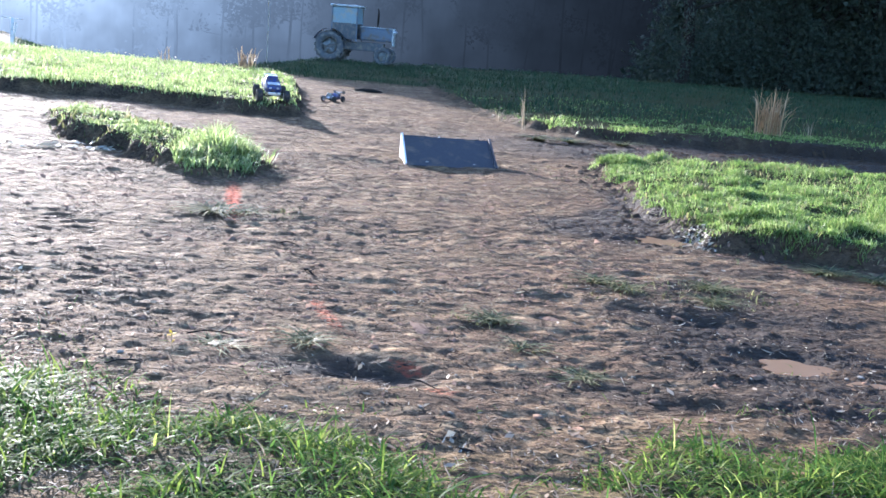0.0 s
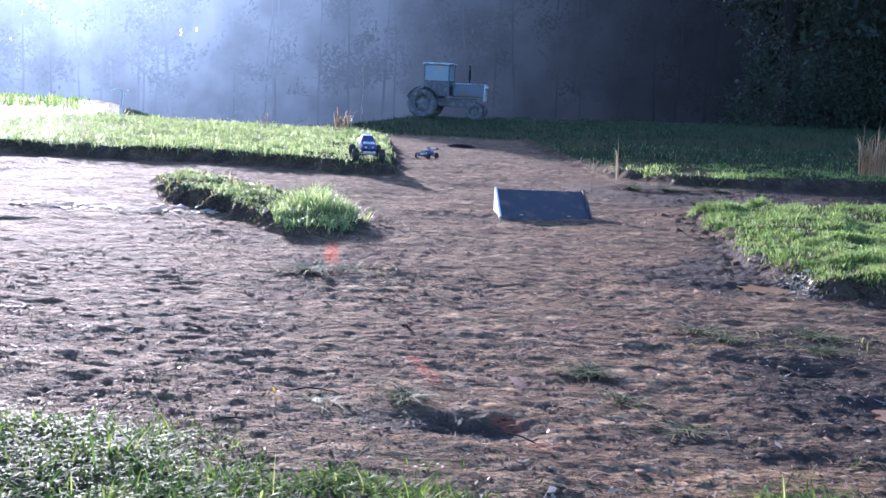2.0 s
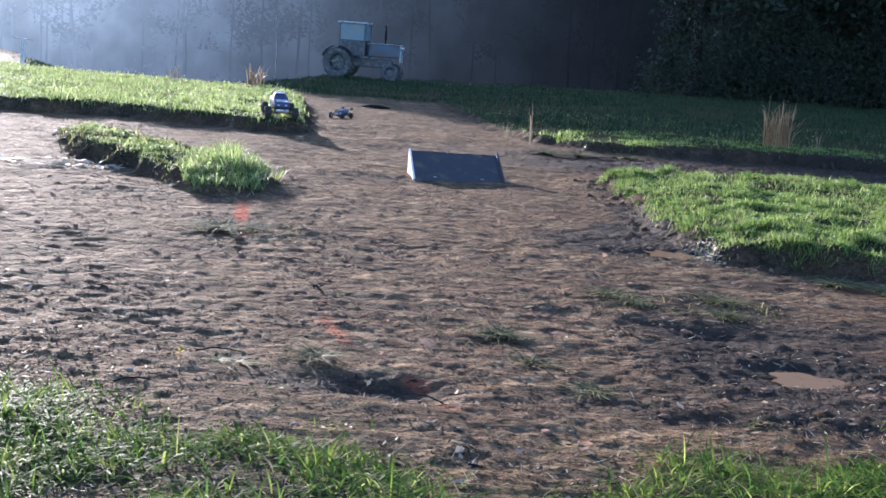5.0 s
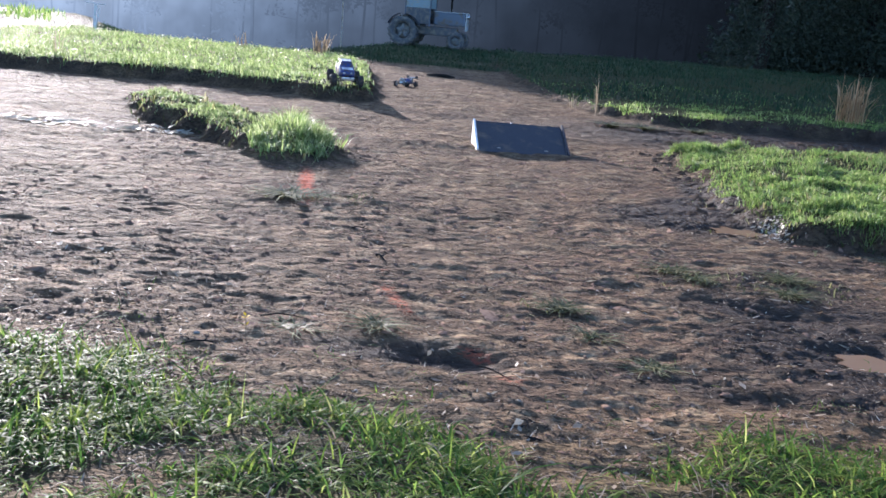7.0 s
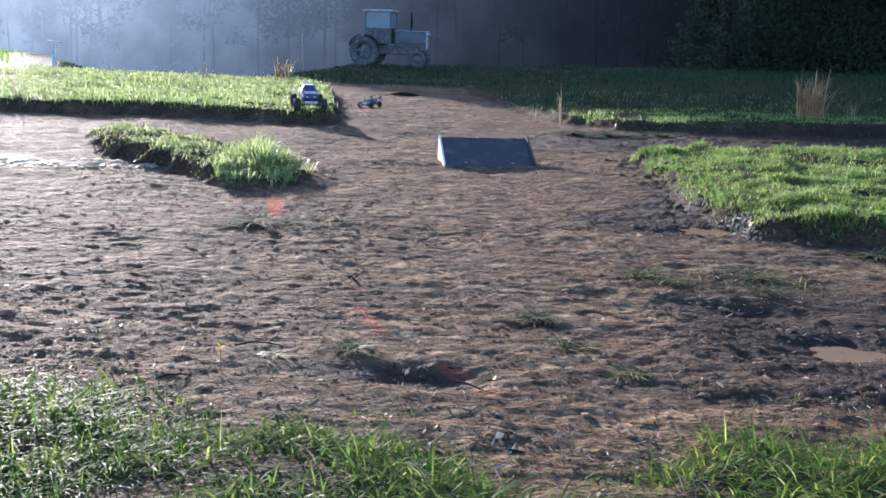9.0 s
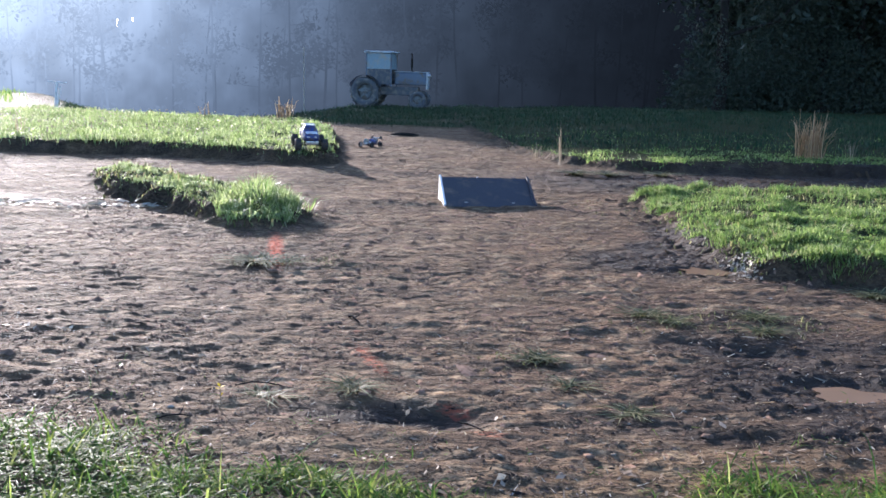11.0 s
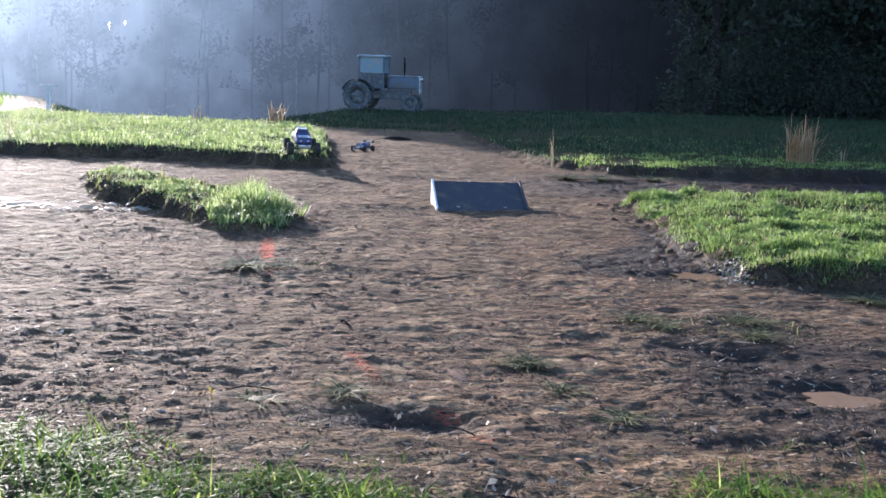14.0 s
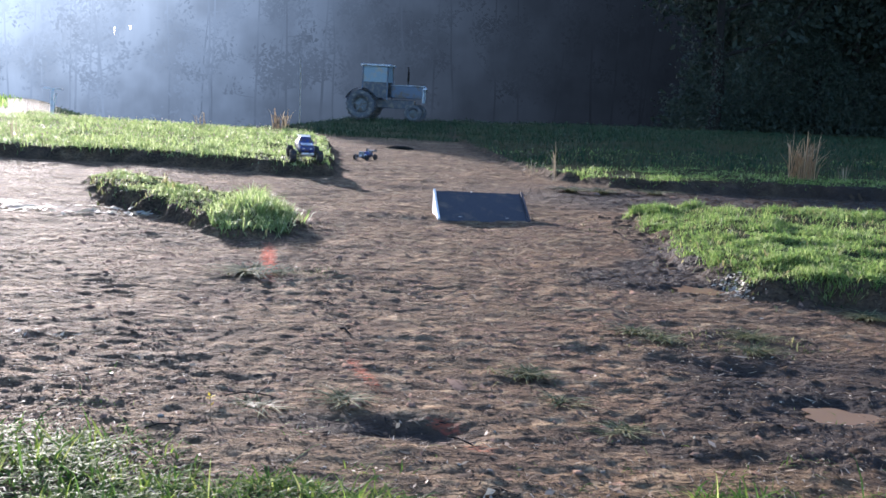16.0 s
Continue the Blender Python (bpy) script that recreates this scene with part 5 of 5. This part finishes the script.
def tractor():
    """Seen from its side, nose to +x."""
    top = thing("tractor", "old blue farm tractor with a pale cab, parked before the woods", "tractor", pose(-5.35, 45.6, float(ground_z(-5.3, 45.6)), 0, 0, -6))
    part("chassis", merge(box(2.3, 0.42, 0.38, (0.55, 0, 0.55), 0.04), box(0.7, 0.6, 0.5, (-0.45, 0, 0.45), 0.05)), HAZED_IRON, top)
    part("bonnet", merge(box(1.45, 0.62, 0.56, (1.35, 0, 1.02), 0.06, (0.98, 0.9))), TRACTOR_BLUE, top, "blue bonnet greyed for haze")
    # Pale sheet laid on the bonnet: the sky's reflection as paint.
    part("bonnet_sky_sheen", box(1.5, 0.6, 0.03, (1.35, 0, 1.585), 0.012), TRACTOR_PALE, top, "pale sheet for the sky reflected on the bonnet top")
    part("grille", merge(box(0.06, 0.56, 0.78, (2.1, 0, 0.84), 0.015), *[box(0.02, 0.5, 0.02, (2.14, 0, 0.92 + 0.09 * k), 0.004) for k in range(7)]), TRACTOR_PALE, top, "pale front grille")
    for s in (-1, 1):
        part("headlight", lathe([(0.0, 0.06), (0.07, 0.05), (0.085, 0.0), (0.06, -0.08)], 16, "X", (2.14, s * 0.2, 1.45)), STEEL, top)
        wheel("rear_wheel", top, -0.62, s * 0.72, 0.66, 0.38, HAZED_TYRE, HAZED_RIM, 18, 0.36, s)
        wheel("front_wheel", top, 1.75, s * 0.62, 0.38, 0.2, HAZED_TYRE, HAZED_RIM, 14, 0.2, s)
        fender = bmesh.new()
        ring = [(0.74 * math.cos(a), 0.74 * math.sin(a)) for a in [radians(20 + 14 * k) for k in range(11)]]
        low_v = [fender.verts.new((-0.62 - px, s * 0.5, 0.68 + pz)) for px, pz in ring]
        far_v = [fender.verts.new((-0.62 - px, s * 0.92, 0.68 + pz)) for px, pz in ring]
        for k in range(10):
            fender.faces.new((low_v[k], low_v[k + 1], far_v[k + 1], far_v[k]))
        bmesh.ops.solidify(fender, geom=fender.faces[:], thickness=0.02)
        part("fender", fender, TRACTOR_BLUE, top)
        for px in (-0.6, 0.52):
            part("cab_post", box(0.06, 0.06, 1.5, (px, s * 0.6, 0.92), 0.012), TRACTOR_BLUE, top)
        part("side_pane", box(1.06, 0.015, 0.68, (-0.04, s * 0.6, 1.7), 0.004), CAB_PANE, top, "dusty pale blue cab pane")
        part("cab_panel", box(1.06, 0.03, 0.66, (-0.04, s * 0.6, 1.02), 0.006), HAZED_IRON, top)
    part("rear_pane", box(0.015, 1.1, 0.68, (-0.6, 0, 1.7), 0.004), CAB_PANE, top)
    part("front_pane", box(0.015, 1.1, 0.68, (0.52, 0, 1.7), 0.004), CAB_PANE, top)
    part("roof", box(1.34, 1.36, 0.09, (-0.04, 0, 2.4), 0.035), TRACTOR_PALE, top, "pale cab roof")
    part("exhaust", tubes("exhaust", [([(1.33, 0.12, 1.58), (1.33, 0.12, 1.8)], [0.03, 0.03]), ([(1.33, 0.12, 1.78), (1.33, 0.12, 2.2)], [0.05, 0.05]), ([(1.33, 0.12, 2.2), (1.33, 0.12, 2.36), (1.28, 0.12, 2.42)], [0.03, 0.03, 0.03])], 10), BARK, top, "rusty exhaust stack")
    part("seat", merge(box(0.42, 0.45, 0.1, (-0.2, 0, 1.15), 0.03), box(0.1, 0.45, 0.45, (-0.4, 0, 1.2), 0.03)), HAZED_IRON, top)
    part("steering_wheel", lathe([(0.17, -0.012), (0.2, 0.0), (0.17, 0.012), (0.15, 0.0), (0.17, -0.012)], 20, "Z", (0.3, 0, 1.45)), HAZED_IRON, top)
    part("drawbar", box(0.5, 0.1, 0.06, (-1.0, 0, 0.42), 0.01), STEEL, top)


tractor()


# ---- the model vehicles ----
def arms(parent, points, thick=0.006, name="suspension_arm", mat=None):
    for run in points:
        part(name, tubes(name, [(run, [thick] * len(run))], 7), mat or BLACK, parent)


def spring(parent, a, b, r=0.014):
    a, b = Vector(a), Vector(b)
    d = b - a
    side = d.cross(Vector((0.3, 0.2, 0.9))).normalized()
    up = d.normalized().cross(side)
    pts = [a + d * (k / 48) + r * (math.cos(k * 0.9) * side + math.sin(k * 0.9) * up) for k in range(49)]
    damper = part("damper", tubes("damper", [([a, b], [0.007, 0.005])], 8), BLACK, parent)
    part("coil", tubes("coil", [(pts, [0.0022] * 49)], 5), STEEL, damper)


def shell(name, stations, material, parent, label):
    """A body out of cross sections along x: (x, half width, low, high, top half width)."""
    bm = bmesh.new()
    rows = []
    for x, hw, lo, hi, tw in stations:
        rows.append([bm.verts.new(p) for p in ((x, -hw, lo), (x, -hw, lo + (hi - lo) * 0.62), (x, -tw, hi), (x, 0, hi + 0.004), (x, tw, hi), (x, hw, lo + (hi - lo) * 0.62), (x, hw, lo))])
    for a, b in zip(rows, rows[1:]):
        for k in range(6):
            bm.faces.new((a[k], a[k + 1], b[k + 1], b[k]))
        bm.faces.new((a[6], a[0], b[0], b[6]))
    bm.faces.new(rows[0])
    bm.faces.new(rows[-1][::-1])
    bmesh.ops.recalc_face_normals(bm, faces=bm.faces)
    bmesh.ops.bevel(bm, geom=bm.edges[:], offset=0.006, segments=2, affect="EDGES", clamp_overlap=True)
    for fc in bm.faces:
        fc.smooth = True
    return part(name, bm, material, parent, label)


def monster_truck(m):
    """Nose to +x, 0.78 m long on big tyres."""
    top = thing("model_truck", "large radio-controlled blue and white monster truck", "model truck", m)
    part("chassis", merge(box(0.5, 0.12, 0.05, (0, 0, 0.12), 0.01), box(0.16, 0.16, 0.07, (0.18, 0, 0.1), 0.012), box(0.16, 0.16, 0.07, (-0.2, 0, 0.1), 0.012)), BLACK, top)
    shell("cab", [(0.34, 0.1, 0.2, 0.26, 0.08), (0.3, 0.125, 0.17, 0.285, 0.1), (0.14, 0.13, 0.17, 0.3, 0.11), (0.06, 0.13, 0.17, 0.385, 0.085), (-0.05, 0.13, 0.17, 0.395, 0.085), (-0.08, 0.13, 0.17, 0.3, 0.11)], BLUE, top, "muddy dark blue cab")
    part("roof_panel", box(0.12, 0.16, 0.008, (0.005, 0, 0.396), 0.003), WHITE, top, "white roof panel")
    part("bonnet_panel", box(0.15, 0.18, 0.006, (0.225, 0, 0.298), 0.003, None, Matrix.Rotation(0.08, 4, "Y")), WHITE, top, "white bonnet panel")
    shell("bed", [(-0.085, 0.135, 0.175, 0.3, 0.12), (-0.2, 0.14, 0.18, 0.3, 0.125), (-0.33, 0.13, 0.2, 0.295, 0.12)], BLUE, top, "blue pickup bed")
    part("bed_floor", box(0.2, 0.2, 0.006, (-0.2, 0, 0.303), 0.002), BLACK, top)
    for s in (-1, 1):
        part("door_panel", box(0.17, 0.006, 0.09, (0.03, s * 0.134, 0.185), 0.003), BLUE, top, "blue door panel")
        part("side_window", box(0.09, 0.006, 0.05, (0.0, s * 0.111, 0.315), 0.002, (0.75, 1), Matrix.Rotation(s * 0.42, 4, "X")), GLASSY, top)
        part("headlight", box(0.012, 0.04, 0.025, (0.336, s * 0.06, 0.228), 0.004), STEEL, top)
        part("rail", tubes("rail", [([(-0.31, s * 0.1, 0.3), (-0.28, s * 0.1, 0.37), (-0.14, s * 0.09, 0.4), (-0.1, s * 0.09, 0.33)], [0.006] * 4)], 8), STEEL, top, "bright tubular roll bar")
    for px, hy, pz in ((-0.14, 0.09, 0.4), (-0.28, 0.1, 0.37)):
        part("cross_rail", tubes("cross_rail", [([(px, -hy, pz), (px, hy, pz)], [0.006, 0.006])], 8), STEEL, top)
    part("windscreen", box(0.008, 0.16, 0.09, (0.107, 0, 0.3), 0.002, None, Matrix.Rotation(-0.75, 4, "Y")), GLASSY, top)
    part("front_bumper", merge(box(0.03, 0.2, 0.05, (0.37, 0, 0.13), 0.012), box(0.1, 0.1, 0.02, (0.33, 0, 0.12), 0.006)), STEEL, top, "grey front bumper")
    part("rear_bumper", box(0.03, 0.2, 0.04, (-0.38, 0, 0.15), 0.01), BLACK, top)
    for sx in (-1, 1):
        for s in (-1, 1):
            wheel("wheel", top, sx * 0.25, s * 0.215, 0.1, 0.105, RUBBER, WHITE, 14, 0.052, s)
            arms(top, [[(sx * 0.21, s * 0.06, 0.11), (sx * 0.245, s * 0.17, 0.095)], [(sx * 0.25, s * 0.06, 0.16), (sx * 0.25, s * 0.165, 0.125)]], 0.008)
            spring(top, (sx * 0.22, s * 0.14, 0.1), (sx * 0.2, s * 0.07, 0.24))
    return top


def buggy(m):
    """Nose to +x, half a metre long."""
    top = thing("model_buggy", "radio-controlled off-road buggy with muddy white and blue shell", "model buggy", m)
    part("chassis", merge(box(0.4, 0.1, 0.012, (0, 0, 0.045), 0.004), box(0.09, 0.08, 0.045, (0.13, 0, 0.055), 0.008), box(0.1, 0.08, 0.05, (-0.15, 0, 0.055), 0.008)), BLACK, top)
    shell("nose", [(0.22, 0.02, 0.075, 0.09, 0.014), (0.15, 0.045, 0.065, 0.105, 0.03), (0.06, 0.07, 0.06, 0.12, 0.04)], WHITE, top, "muddy white nose")
    shell("cockpit", [(0.065, 0.07, 0.06, 0.12, 0.04), (0.02, 0.08, 0.06, 0.165, 0.035), (-0.06, 0.08, 0.06, 0.17, 0.035), (-0.15, 0.06, 0.07, 0.12, 0.03)], BLUE, top, "blue cockpit shell")
    part("windscreen", box(0.006, 0.06, 0.05, (0.05, 0, 0.12), 0.002, None, Matrix.Rotation(-0.75, 4, "Y")), GLASSY, top)
    wing = part("rear_wing", merge(box(0.085, 0.2, 0.008, (-0.235, 0, 0.178), 0.003, None, Matrix.Rotation(0.2, 4, "Y")), box(0.09, 0.006, 0.045, (-0.235, 0.102, 0.165), 0.002), box(0.09, 0.006, 0.045, (-0.235, -0.102, 0.165), 0.002)), BLACK, top, "black rear wing")
    for s in (-1, 1):
        part("wing_mount", box(0.05, 0.006, 0.1, (-0.21, s * 0.03, 0.08), 0.002), BLACK, wing)
    part("front_bumper", box(0.03, 0.08, 0.02, (0.235, 0, 0.05), 0.006), BLACK, top)
    part("shock_tower", box(0.008, 0.13, 0.09, (0.155, 0, 0.08), 0.003, (1, 0.7)), STEEL, top)
    part("shock_tower", box(0.008, 0.13, 0.1, (-0.175, 0, 0.08), 0.003, (1, 0.7)), STEEL, top)
    for sx, wide in ((1, 0.042), (-1, 0.045)):
        for s in (-1, 1):
            wheel("wheel", top, sx * 0.165, s * 0.135, 0.057, wide, RUBBER, WHITE, 16, 0.042, s)
            arms(top, [[(sx * 0.14, s * 0.035, 0.055), (sx * 0.163, s * 0.11, 0.05)], [(sx * 0.17, s * 0.03, 0.09), (sx * 0.167, s * 0.11, 0.07)]], 0.005)
            spring(top, (sx * 0.157, s * 0.09, 0.06), (sx * 0.15, s * 0.05, 0.15), 0.01)
    part("aerial", tubes("aerial", [([(-0.02, 0.05, 0.1), (-0.03, 0.055, 0.2), (-0.06, 0.06, 0.29)], [0.0018, 0.0015, 0.001])], 5), BLACK, top)
    return top


monster_truck(pose(-3.12, 16.5, float(ground_z(-3.12, 16.6)) - 0.005, 0, 5, -72))
buggy(pose(-2.59, 20.3, float(ground_z(-2.59, 20.3)) + 0.006, 0, 0, 246))
